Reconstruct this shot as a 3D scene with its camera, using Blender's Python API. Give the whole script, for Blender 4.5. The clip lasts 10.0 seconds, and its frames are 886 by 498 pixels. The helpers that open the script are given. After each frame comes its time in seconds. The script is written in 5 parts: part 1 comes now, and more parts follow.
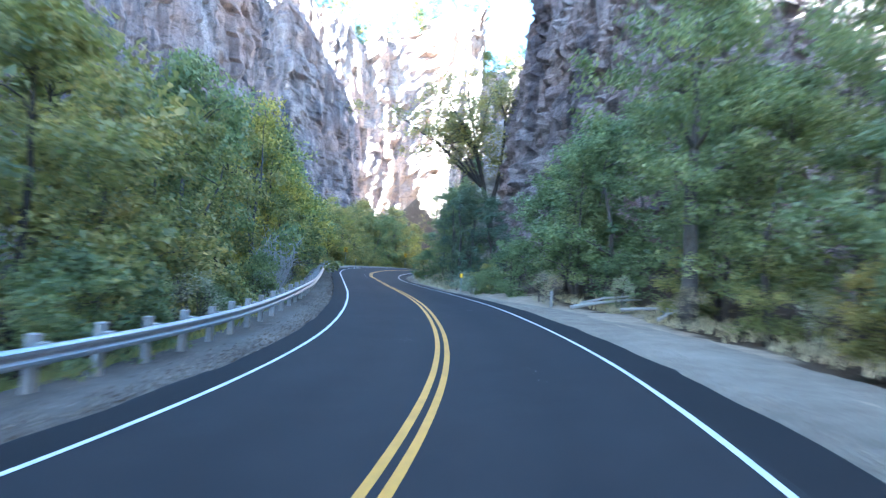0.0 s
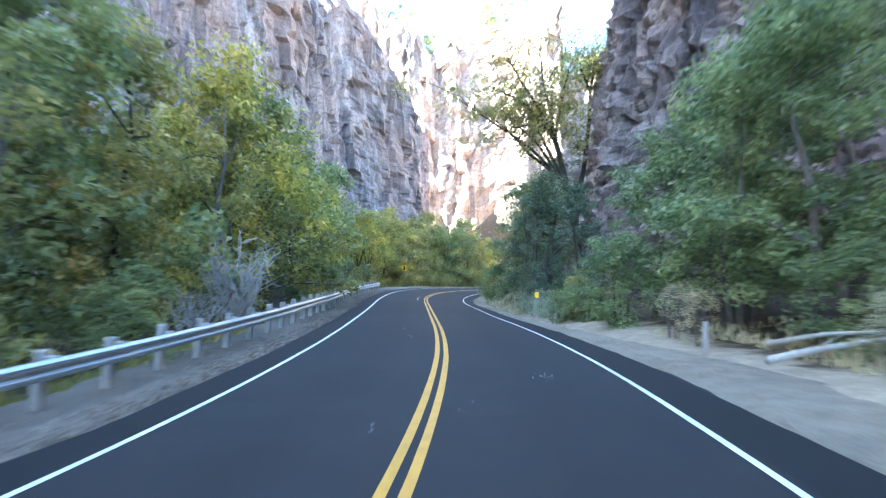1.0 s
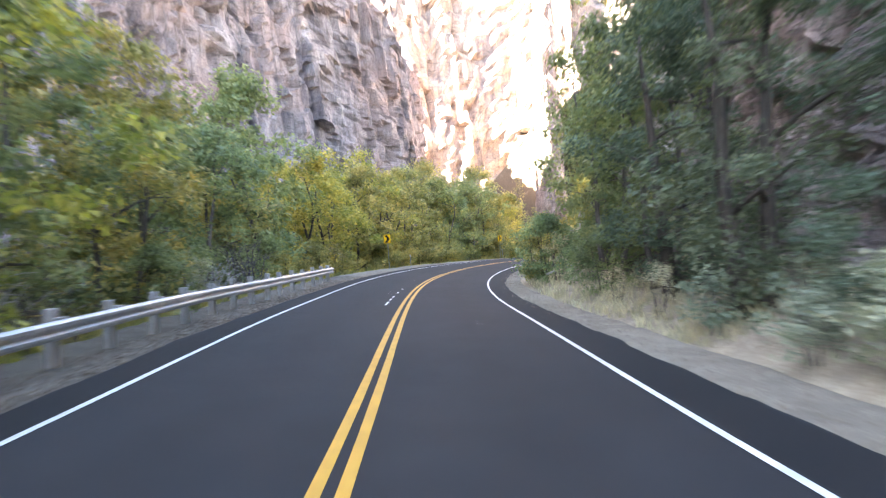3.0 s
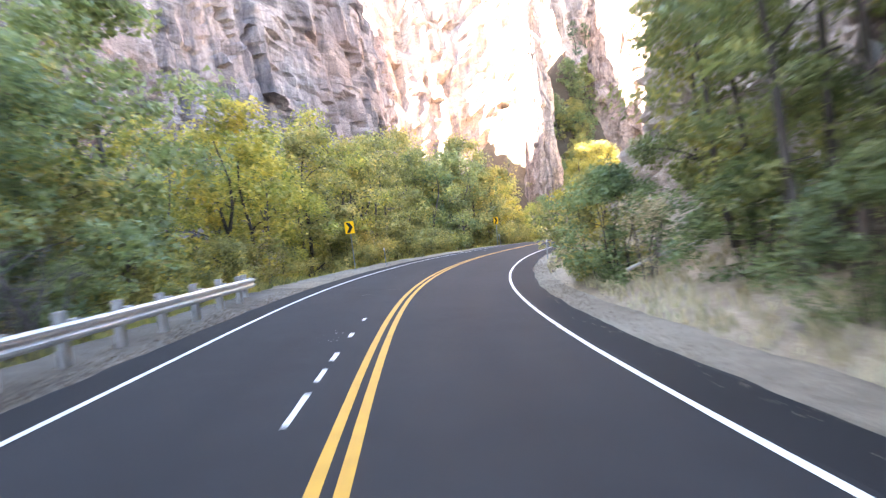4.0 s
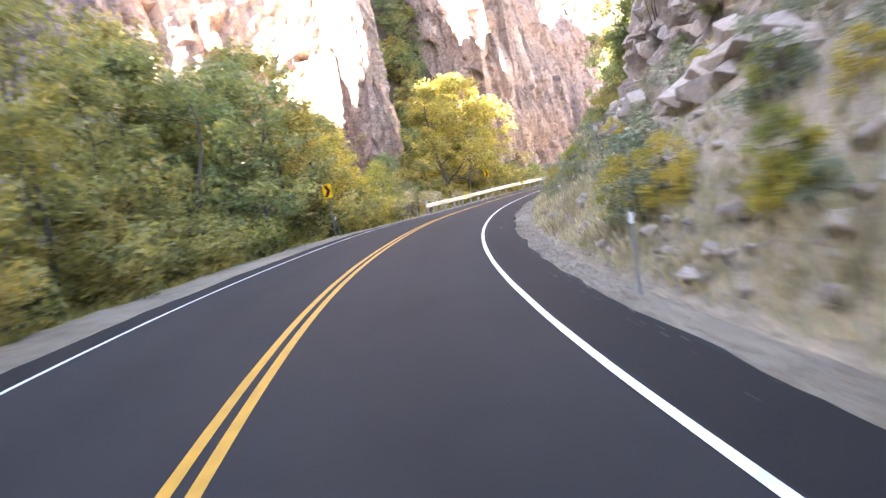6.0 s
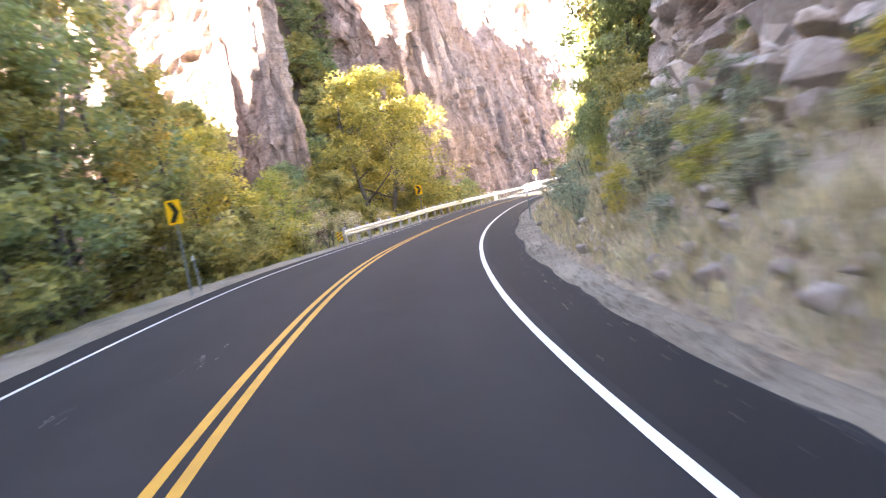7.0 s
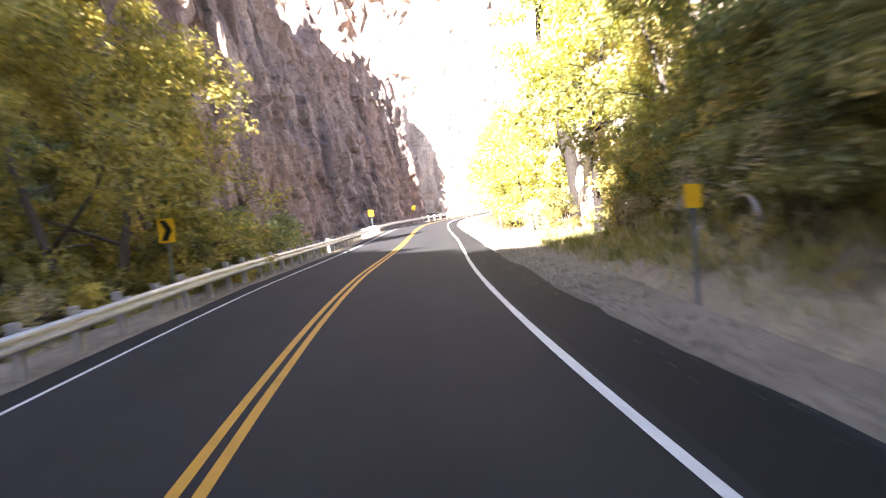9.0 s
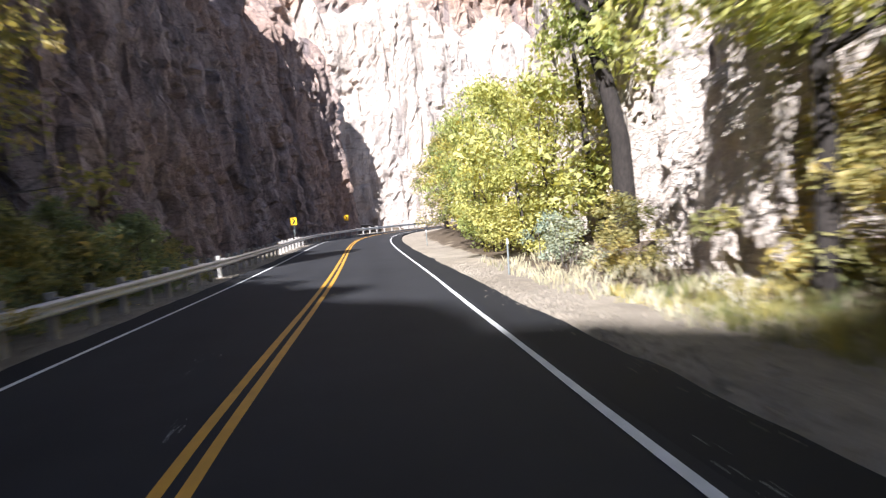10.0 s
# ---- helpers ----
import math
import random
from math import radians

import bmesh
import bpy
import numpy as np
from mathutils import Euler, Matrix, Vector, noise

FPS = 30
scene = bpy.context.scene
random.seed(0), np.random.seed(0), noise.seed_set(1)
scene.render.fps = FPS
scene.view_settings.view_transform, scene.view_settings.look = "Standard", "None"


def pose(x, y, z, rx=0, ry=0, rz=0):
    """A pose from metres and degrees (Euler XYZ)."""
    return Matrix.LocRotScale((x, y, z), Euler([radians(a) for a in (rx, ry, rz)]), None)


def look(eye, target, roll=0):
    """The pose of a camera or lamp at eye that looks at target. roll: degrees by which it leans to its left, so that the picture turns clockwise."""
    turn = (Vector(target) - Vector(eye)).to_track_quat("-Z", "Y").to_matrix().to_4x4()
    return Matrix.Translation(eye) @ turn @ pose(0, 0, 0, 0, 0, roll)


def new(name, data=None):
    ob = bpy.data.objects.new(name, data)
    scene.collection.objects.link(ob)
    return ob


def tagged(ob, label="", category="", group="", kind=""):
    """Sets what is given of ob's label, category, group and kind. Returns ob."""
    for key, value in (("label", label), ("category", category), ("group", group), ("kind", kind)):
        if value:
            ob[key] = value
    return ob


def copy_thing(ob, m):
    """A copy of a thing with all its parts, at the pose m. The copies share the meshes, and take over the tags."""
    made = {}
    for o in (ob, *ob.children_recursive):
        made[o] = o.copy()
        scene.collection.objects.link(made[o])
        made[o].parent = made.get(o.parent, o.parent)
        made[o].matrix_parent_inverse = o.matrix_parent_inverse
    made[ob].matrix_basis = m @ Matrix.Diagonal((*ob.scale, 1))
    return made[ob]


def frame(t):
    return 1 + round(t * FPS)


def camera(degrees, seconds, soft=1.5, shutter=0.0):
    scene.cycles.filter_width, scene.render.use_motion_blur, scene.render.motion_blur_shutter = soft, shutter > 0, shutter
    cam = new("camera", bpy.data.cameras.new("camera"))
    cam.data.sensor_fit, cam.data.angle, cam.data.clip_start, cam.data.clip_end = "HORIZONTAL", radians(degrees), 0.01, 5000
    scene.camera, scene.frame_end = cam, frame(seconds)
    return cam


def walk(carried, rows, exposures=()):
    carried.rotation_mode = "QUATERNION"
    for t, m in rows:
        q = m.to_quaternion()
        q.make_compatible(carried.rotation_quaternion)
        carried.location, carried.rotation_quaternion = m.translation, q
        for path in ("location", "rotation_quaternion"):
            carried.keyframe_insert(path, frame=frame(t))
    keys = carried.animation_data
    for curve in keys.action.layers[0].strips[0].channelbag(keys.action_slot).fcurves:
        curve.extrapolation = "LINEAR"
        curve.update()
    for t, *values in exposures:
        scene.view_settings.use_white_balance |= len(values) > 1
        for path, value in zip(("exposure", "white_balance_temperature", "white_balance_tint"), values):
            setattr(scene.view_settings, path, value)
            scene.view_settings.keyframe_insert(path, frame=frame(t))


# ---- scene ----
from mathutils.bvhtree import BVHTree

cam = camera(68.88, 10.0, soft=1.2, shutter=0.48)
# seconds, place, yaw, pitch, roll
ROWS = [
    (0.0, 1.272, -0.277, 1.880, 0.00, 1.33, -4.64),
    (0.5, 2.180, 7.281, 1.780, 4.62, 1.65, -4.31),
    (1.0, 2.311, 14.936, 1.726, 7.53, 2.63, -2.83),
    (1.5, 1.889, 22.387, 1.717, 8.63, 2.02, 0.79),
    (2.0, 1.176, 29.763, 1.693, 9.67, 0.94, 0.41),
    (2.5, 0.175, 36.990, 1.631, 9.24, 0.71, 1.45),
    (3.0, -1.081, 44.191, 1.582, 8.65, 0.28, 2.57),
    (3.5, -2.421, 51.415, 1.570, 7.86, -0.29, 3.92),
    (4.0, -3.723, 58.753, 1.607, 6.79, -0.82, 5.98),
    (4.5, -4.887, 66.231, 1.573, 5.41, -1.26, 8.92),
    (5.0, -5.690, 73.698, 1.573, -0.27, -4.51, 12.77),
    (5.5, -6.151, 80.872, 1.657, -5.63, -4.97, 11.95),
    (6.0, -6.095, 87.721, 1.751, -10.36, -5.08, 11.32),
    (6.5, -5.526, 94.299, 1.848, -14.55, -4.93, 10.96),
    (7.0, -4.504, 100.762, 1.939, -18.54, -4.85, 11.13),
    (7.5, -3.053, 107.147, 2.010, -22.43, -4.97, 11.92),
    (8.0, -1.109, 113.756, 2.144, -27.46, -4.82, 11.10),
    (8.5, 1.446, 120.288, 2.202, -32.17, -3.86, 9.90),
    (9.0, 4.526, 126.510, 2.229, -35.83, -3.77, 7.64),
    (9.5, 8.040, 132.754, 2.291, -38.96, -3.29, 4.82),
    (10.0, 11.927, 138.810, 2.241, -42.11, -3.20, 4.50),
]
EXPOSURES = [(0.0, 4.7, 4850, -4), (1.0, 5.0, 5450, -3), (2.0, 5.35, 6800, 7), (2.6, 5.2, 7100, 9), (4.0, 5.5, 7150, 12), (4.5, 5.4, 7200, 13), (5.5, 5.2, 7350, 16), (7.5, 4.75, 7000, 17), (8.5, 4.05, 6750, 17), (9.5, 2.55, 6350, 18), (10.0, 1.55, 5900, 14)]
walk(cam, [(t, pose(x, y, z, 90 + pitch, roll, yaw)) for t, x, y, z, yaw, pitch, roll in ROWS], EXPOSURES)

# ---- daylight ----
SUN_TO = Vector((-0.86, -0.51, 0.90)).normalized()
world = bpy.data.worlds.new("sky")
scene.world = world
world.use_nodes = True
sky = world.node_tree.nodes.new("ShaderNodeTexSky")
sky.sky_type, sky.sun_disc = "NISHITA", False
sky.sun_elevation = math.asin(SUN_TO.z)
sky.sun_rotation = math.atan2(SUN_TO.x, SUN_TO.y)
world.node_tree.links.new(sky.outputs[0], world.node_tree.nodes["Background"].inputs["Color"])
world.node_tree.nodes["Background"].inputs["Strength"].default_value = 0.05
sun = new("sun", bpy.data.lights.new("sun", "SUN"))
sun.data.energy, sun.data.angle, sun.data.color = 5.0, radians(0.53), (1.0, 0.965, 0.91)
sun.matrix_basis = look(SUN_TO * 300, (0, 0, 0))

# ---- the road's plan: headings (degrees, left positive), heights and crossfall along the way ----
STEP = 10.0
START = -20.0
HEADING = [-39.40, -24.38, -12.28, -3.11, 2.92, 6.94, 9.54, 10.07, 10.10, 8.61, 4.37, -2.25, -8.91, -15.37, -22.58, -28.90, -32.96, -35.59, -35.80, -35.10, -34.96, -35.26, -36.52, -40.16, -47.04, -57.22, -70.71, -87.50, -107.59]
HEIGHT = [0.213, 0.107, -0.000, -0.075, -0.133, -0.094, -0.095, -0.130, -0.089, -0.114, -0.030, 0.101, 0.248, 0.345, 0.465, 0.471, 0.483, 0.460, 0.329, 0.225, 0.154, 0.120, 0.134, 0.203, 0.216, 0.208, 0.201, 0.194, 0.187]
FALL = [-0.0740, -0.0823, -0.0750, -0.0163, 0.0431, 0.0642, 0.0471, 0.0162, -0.0281, 0.0040, 0.0088, 0.0047, 0.0037, 0.0034, 0.0031]
LANE, LANE_LEFT = 3.35, 3.422


def glide(first, step, values, s):
    """A smooth curve through even knots."""
    u = (np.asarray(s, float) - first) / step
    i = np.clip(u.astype(int), 0, len(values) - 2)
    f = np.clip(u - i, -60, 60)
    v = np.asarray(values, float)
    m = np.gradient(v)
    f_in = np.clip(f, 0, 1)
    y = (2 * f_in**3 - 3 * f_in**2 + 1) * v[i] + (f_in**3 - 2 * f_in**2 + f_in) * m[i] + (-2 * f_in**3 + 3 * f_in**2) * v[i + 1] + (f_in**3 - f_in**2) * m[i + 1]
    return y


S_ALL = np.arange(-20, 260.01, 0.5)
HD = np.radians(glide(START, STEP, HEADING, S_ALL))
_dx, _dy = -np.sin(HD) * 0.5, np.cos(HD) * 0.5
RX = np.concatenate([[0], np.cumsum((_dx[1:] + _dx[:-1]) / 2)])
RY = np.concatenate([[0], np.cumsum((_dy[1:] + _dy[:-1]) / 2)])
RX, RY = RX - RX[40], RY - RY[40]
RZ = glide(START, STEP, HEIGHT, S_ALL)
RB = glide(START, 20.0, FALL, S_ALL)
# straight runs behind the start and past the end
_k = np.arange(1, 121) * 0.5


def _run_on(a, slope_a, slope_b):
    return np.concatenate([(a[0] - slope_a * _k)[::-1], a, a[-1] + slope_b * _k])


RX2 = _run_on(RX, -np.sin(HD[0]), -np.sin(HD[-1]))
RY2 = _run_on(RY, np.cos(HD[0]), np.cos(HD[-1]))
S2 = _run_on(S_ALL, 1, 1)
RZ2, RB2, HD2 = _run_on(RZ, 0, 0), _run_on(RB, 0, 0), _run_on(HD, 0, 0)


def along(s, off=0.0, up=0.0):
    """The place at s metres along the centre line, off metres to its right and up metres above the road."""
    x, y, z = np.interp(s, S2, RX2), np.interp(s, S2, RY2), np.interp(s, S2, RZ2)
    h, b = np.interp(s, S2, HD2), np.interp(s, S2, RB2)
    return Vector((x + math.cos(h) * off, y + math.sin(h) * off, z - b * max(-6, min(6, off)) + up))


def heading(s):
    return math.degrees(np.interp(s, S2, HD2))


def beside(x, y):
    """s and off of places in the plan (arrays)."""
    x, y = np.atleast_1d(x).astype(float), np.atleast_1d(y).astype(float)
    s_out, o_out = np.zeros(len(x)), np.zeros(len(x))
    px, py, ps, ph = RX2[::2], RY2[::2], S2[::2], HD2[::2]
    for a in range(0, len(x), 4000):
        b = slice(a, a + 4000)
        d = (x[b, None] - px) ** 2 + (y[b, None] - py) ** 2
        j = d.argmin(1)
        s_out[b] = ps[j] + (x[b] - px[j]) * -np.sin(ph[j]) + (y[b] - py[j]) * np.cos(ph[j])
        o_out[b] = np.sign((x[b] - px[j]) * np.cos(ph[j]) + (y[b] - py[j]) * np.sin(ph[j])) * np.sqrt(d[np.arange(len(j)), j])
    return s_out, o_out


def bumps(x, y, seed=0.0, size=1.0, depth=4):
    """Smooth random relief in about -1 to 1 (arrays)."""
    return np.array([noise.fractal((a / size, b / size, seed), 1.0, 2.1, depth) for a, b in zip(np.ravel(x), np.ravel(y))])


RIGHT_S = [-80, 18, 30, 38, 50, 72, 84, 96, 110, 130, 143, 153, 165, 185, 330]
RIGHT_TOE = [8.0, 8.0, 7.0, 5.8, 5.7, 5.8, 5.2, 4.95, 4.95, 5.1, 5.8, 7.4, 7.0, 7.0, 7.0]
RIGHT_RISE = [.10, .10, .12, .2, .3, .25, .4, .72, .72, .66, .4, .12, .1, .2, .3]


def ground_up(s, off):
    """Height of the ground over the road's level."""
    toe, rise = np.interp(s, RIGHT_S, RIGHT_TOE), np.interp(s, RIGHT_S, RIGHT_RISE)
    r = np.maximum(off - toe, 0)
    right = np.minimum(r * rise, 9 + r * 0.18)
    l = np.maximum(-off - 6.3, 0)
    left = -1.9 * np.clip(l / 6, 0, 1) ** 0.8 + np.maximum(l - 14, 0) * 0.38
    left = np.minimum(left, 10 + l * 0.05)
    return np.where(off > 0, right, left) - 0.05


def ground_at(x, y):
    s, off = beside(x, y)
    z = np.interp(s, S2, RZ2) - np.interp(s, S2, RB2) * np.clip(off, -6, 6)
    # a brushy ravine climbs between the spur and the red wall
    far = np.hypot(np.asarray(x, float) - 9, np.asarray(y, float) - 201)
    return z + ground_up(s, off) + 34 * np.clip(1 - far / 27, 0, 1)


def rest(s, off, sink=0.0):
    p = along(s, off)
    p.z = float(ground_at(p.x, p.y)[0]) - sink
    return p


# ---- node materials ----
def material(name):
    m = bpy.data.materials.new(name)
    m.use_nodes = True
    nt = m.node_tree
    return m, nt, nt.nodes["Principled BSDF"]


def node(nt, kind, **inputs):
    n = nt.nodes.new(kind)
    for k, v in inputs.items():
        k2 = k.replace("_", " ")
        if k2 in n.inputs:
            n.inputs[k2].default_value = v
    return n


def ramp(nt, fac, stops):
    n = nt.nodes.new("ShaderNodeValToRGB")
    e = n.color_ramp.elements
    while len(e) < len(stops):
        e.new(0.5)
    for el, (pos, col) in zip(e, stops):
        el.position, el.color = pos, (*col, 1)
    nt.links.new(fac, n.inputs["Fac"])
    return n.outputs["Color"]


def blend(nt, fac, a, b, kind="MIX"):
    n = nt.nodes.new("ShaderNodeMix")
    n.data_type, n.blend_type = "RGBA", kind
    for sock, v in ((n.inputs[0], fac), (n.inputs[6], a), (n.inputs[7], b)):
        if isinstance(v, (int, float)):
            sock.default_value = v
        elif isinstance(v, tuple):
            sock.default_value = (*v, 1)
        else:
            nt.links.new(v, sock)
    return n.outputs[2]


def place(nt, scale=(1, 1, 1), world=True):
    mp = nt.nodes.new("ShaderNodeMapping")
    mp.inputs["Scale"].default_value = scale
    if world:
        nt.links.new(nt.nodes.new("ShaderNodeNewGeometry").outputs["Position"], mp.inputs["Vector"])
    else:
        nt.links.new(nt.nodes.new("ShaderNodeTexCoord").outputs["Object"], mp.inputs["Vector"])
    return mp.outputs["Vector"]


def grain(nt, vec, scale, detail=4.0, rough=0.55, warp=0.0):
    n = node(nt, "ShaderNodeTexNoise", Scale=scale, Detail=detail, Roughness=rough, Distortion=warp)
    nt.links.new(vec, n.inputs["Vector"])
    return n.outputs["Fac"]


def relief(nt, bsdf, height, strength=0.4, distance=0.05):
    b = node(nt, "ShaderNodeBump", Strength=strength, Distance=distance)
    nt.links.new(height, b.inputs["Height"])
    nt.links.new(b.outputs["Normal"], bsdf.inputs["Normal"])


def mat_asphalt(name="asphalt", tone=1.0):
    m, nt, b = material(name)
    v = place(nt)
    fine, patch, big = grain(nt, v, 90, 3), grain(nt, v, 1.1, 6, 0.6), grain(nt, v, 0.16, 3)
    c = ramp(nt, fine, [(0.25, (.0135, .0138, .0155)), (0.55, (.0275, .0278, .030)), (0.8, (.066, .066, .069))])
    c = blend(nt, 0.45, c, ramp(nt, patch, [(0.3, (.019, .0192, .021)), (0.7, (.046, .046, .049))]))
    c = blend(nt, 0.35, c, ramp(nt, big, [(0.35, (.023, .0233, .026)), (0.65, (.042, .042, .045))]))
    c = blend(nt, 1.0, c, (tone * .66, tone * .66, tone * .69), "MULTIPLY")
    # oil-darkened lane middles between paler wheel tracks, broken up along the way
    at = nt.nodes.new("ShaderNodeAttribute")
    at.attribute_name = "across"
    span = node(nt, "ShaderNodeMapRange")
    for k, v2 in ((1, -5.0), (2, 5.0), (3, 0.0), (4, 1.0)):
        span.inputs[k].default_value = v2
    nt.links.new(at.outputs["Fac"], span.inputs[0])
    bands = ramp(nt, span.outputs[0], [(0.14, (1, 1, 1)), (0.25, (1.07, 1.07, 1.06)), (0.33, (.84, .84, .85)), (0.41, (1.07, 1.07, 1.06)), (0.5, (.97, .97, .97)), (0.59, (1.07, 1.07, 1.06)), (0.67, (.82, .82, .83)), (0.75, (1.07, 1.07, 1.06)), (0.84, (1, 1, 1))])
    streak = grain(nt, v, 0.35, 4, 0.6)
    c = blend(nt, 1.0, c, blend(nt, ramp(nt, streak, [(0.3, (.35, .35, .35)), (0.65, (1, 1, 1))]), (1, 1, 1), bands), "MULTIPLY")
    nt.links.new(c, b.inputs["Base Color"])
    b.inputs["Roughness"].default_value = 0.82
    b.inputs["Specular IOR Level"].default_value = 0.24
    relief(nt, b, fine, 0.35, 0.01)
    return m


def mat_paint(name, col):
    m, nt, b = material(name)
    v = place(nt)
    worn, fine = grain(nt, v, 5, 6, 0.7), grain(nt, v, 120, 2)
    dull = tuple(x * 0.62 for x in col)
    c = blend(nt, ramp(nt, worn, [(0.42, (0, 0, 0)), (0.75, (1, 1, 1))]), col, dull)
    c = blend(nt, ramp(nt, fine, [(0.62, (0, 0, 0)), (0.72, (.5, .5, .5))]), c, (.07, .07, .075))
    nt.links.new(c, b.inputs["Base Color"])
    b.inputs["Roughness"].default_value = 0.6
    relief(nt, b, fine, 0.2, 0.004)
    return m


def mat_soil(name, a, bcol, ccol, fine_scale=30):
    m, nt, b = material(name)
    v = place(nt)
    f1, f2, f3 = grain(nt, v, fine_scale, 5, 0.7), grain(nt, v, 1.6, 5, 0.6), grain(nt, v, 0.22, 3)
    c = ramp(nt, f1, [(0.3, a), (0.5, bcol), (0.72, ccol)])
    c = blend(nt, ramp(nt, f2, [(0.35, (0, 0, 0)), (0.65, (.7, .7, .7))]), c, tuple(x * 0.6 for x in bcol))
    c = blend(nt, ramp(nt, f3, [(0.4, (0, 0, 0)), (0.7, (.4, .4, .4))]), c, ccol)
    nt.links.new(c, b.inputs["Base Color"])
    b.inputs["Roughness"].default_value = 0.95
    b.inputs["Specular IOR Level"].default_value = 0.15
    relief(nt, b, f1, 0.8, 0.05)
    return m


def mat_ground():
    """Dry earth, with brown leaf litter where the trees stand."""
    m, nt, b = material("dry_earth_and_litter")
    v = place(nt)
    f1, f2 = grain(nt, v, 14, 5, 0.7), grain(nt, v, 1.6, 5, 0.6)
    dry = ramp(nt, f1, [(0.3, (.22, .17, .115)), (0.5, (.44, .36, .26)), (0.72, (.60, .515, .40))])
    dry = blend(nt, ramp(nt, f2, [(0.35, (0, 0, 0)), (0.65, (.7, .7, .7))]), dry, (.25, .21, .17))
    lit = ramp(nt, grain(nt, v, 20, 5, 0.75), [(0.3, (.035, .026, .019)), (0.5, (.10, .075, .052)), (0.72, (.20, .155, .11))])
    at = nt.nodes.new("ShaderNodeAttribute")
    at.attribute_name = "litter"
    add = nt.nodes.new("ShaderNodeMath")
    add.operation = "ADD"
    nt.links.new(at.outputs["Fac"], add.inputs[0])
    nt.links.new(grain(nt, v, 0.9, 4), add.inputs[1])
    c = blend(nt, ramp(nt, add.outputs[0], [(0.75, (0, 0, 0)), (0.98, (1, 1, 1))]), dry, lit)
    nt.links.new(c, b.inputs["Base Color"])
    b.inputs["Roughness"].default_value = 0.95
    b.inputs["Specular IOR Level"].default_value = 0.15
    relief(nt, b, f1, 0.8, 0.05)
    return m


def mat_rock(name, light, mid, dark, rust, scale=1.0, varnish=0.62, joint=0.42):
    m, nt, b = material(name)
    v = place(nt)
    tall = place(nt, (1, 1, 0.22))
    flat = place(nt, (0.35, 0.35, 2.2))
    f_tall, f_flat, f_fine = grain(nt, tall, 0.42 * scale, 7, 0.62, 0.6), grain(nt, flat, 0.8 * scale, 5, 0.6, 0.4), grain(nt, v, 6 * scale, 6, 0.7)
    f_big = grain(nt, v, 0.07, 3)
    c = ramp(nt, f_tall, [(0.28, dark), (0.46, mid), (0.62, light), (0.8, tuple(x * 1.12 for x in light))])
    c = blend(nt, ramp(nt, f_big, [(0.42, (0, 0, 0)), (0.62, (.75, .75, .75))]), c, rust)
    c = blend(nt, ramp(nt, f_flat, [(0.30, (.55, .55, .55)), (0.44, (0, 0, 0))]), c, tuple(x * 0.55 for x in dark))
    c = blend(nt, 0.5, c, ramp(nt, f_fine, [(0.3, (.3, .3, .3)), (0.55, (.55, .55, .55)), (0.75, (.72, .72, .72))]), "OVERLAY")
    # dark varnish that runs down the face
    run = grain(nt, place(nt, (1, 1, 0.05)), 0.9 * scale, 4, 0.6)
    c = blend(nt, ramp(nt, run, [(0.56, (0, 0, 0)), (0.70, (.6, .6, .6))]), c, tuple(x * 0.45 for x in mid))
    # broad upright bands of blue-black varnish, and thin level cracks
    band = grain(nt, place(nt, (1, 1, 0.10)), 0.24 * scale, 5, 0.62, 0.5)
    c = blend(nt, ramp(nt, band, [(0.53, (0, 0, 0)), (0.63, (varnish, varnish, varnish))]), c, tuple(x * k for x, k in zip(dark, (.85, .95, 1.12))))
    thin = grain(nt, place(nt, (0.5, 0.5, 3.2)), 1.5 * scale, 5, 0.7, 0.7)
    c = blend(nt, ramp(nt, thin, [(0.30, (.8, .8, .8)), (0.38, (0, 0, 0))]), c, tuple(x * 0.4 for x in dark))
    nt.links.new(c, b.inputs["Base Color"])
    b.inputs["Roughness"].default_value = 0.92
    b.inputs["Specular IOR Level"].default_value = 0.2
    vor = node(nt, "ShaderNodeTexVoronoi", Scale=1.1 * scale)
    vor.feature = "DISTANCE_TO_EDGE"
    cr = ramp(nt, vor.outputs["Distance"], [(0.0, (0, 0, 0)), (0.06, (1, 1, 1))])
    # dark joints between blocks, at two sizes
    vor2 = node(nt, "ShaderNodeTexVoronoi", Scale=2.6 * scale)
    vor2.feature = "DISTANCE_TO_EDGE"
    warp = nt.nodes.new("ShaderNodeVectorMath")
    warp.operation = "ADD"
    wob = node(nt, "ShaderNodeTexNoise", Scale=0.8 * scale, Detail=5.0, Roughness=0.65)
    nt.links.new(v, wob.inputs["Vector"])
    nt.links.new(place(nt, (0.75, 0.75, 0.32)), warp.inputs[0])
    nt.links.new(wob.outputs["Color"], warp.inputs[1])
    nt.links.new(warp.outputs[0], vor2.inputs["Vector"])
    twist = nt.nodes.new("ShaderNodeVectorMath")
    twist.operation = "MULTIPLY_ADD"
    nt.links.new(wob.outputs["Color"], twist.inputs[0])
    twist.inputs[1].default_value = (1.6, 1.6, 1.6)
    nt.links.new(place(nt, (1, 1, 0.45)), twist.inputs[2])
    nt.links.new(twist.outputs[0], vor.inputs["Vector"])
    cr2 = ramp(nt, vor2.outputs["Distance"], [(0.0, (0, 0, 0)), (0.06, (1, 1, 1))])
    both = blend(nt, 1.0, cr, cr2, "MULTIPLY")
    c2 = blend(nt, ramp(nt, both, [(0.0, (joint, joint, joint)), (0.8, (0, 0, 0))]), c, tuple(x * 0.45 for x in dark))
    speck = grain(nt, v, 22 * scale, 5, 0.75)
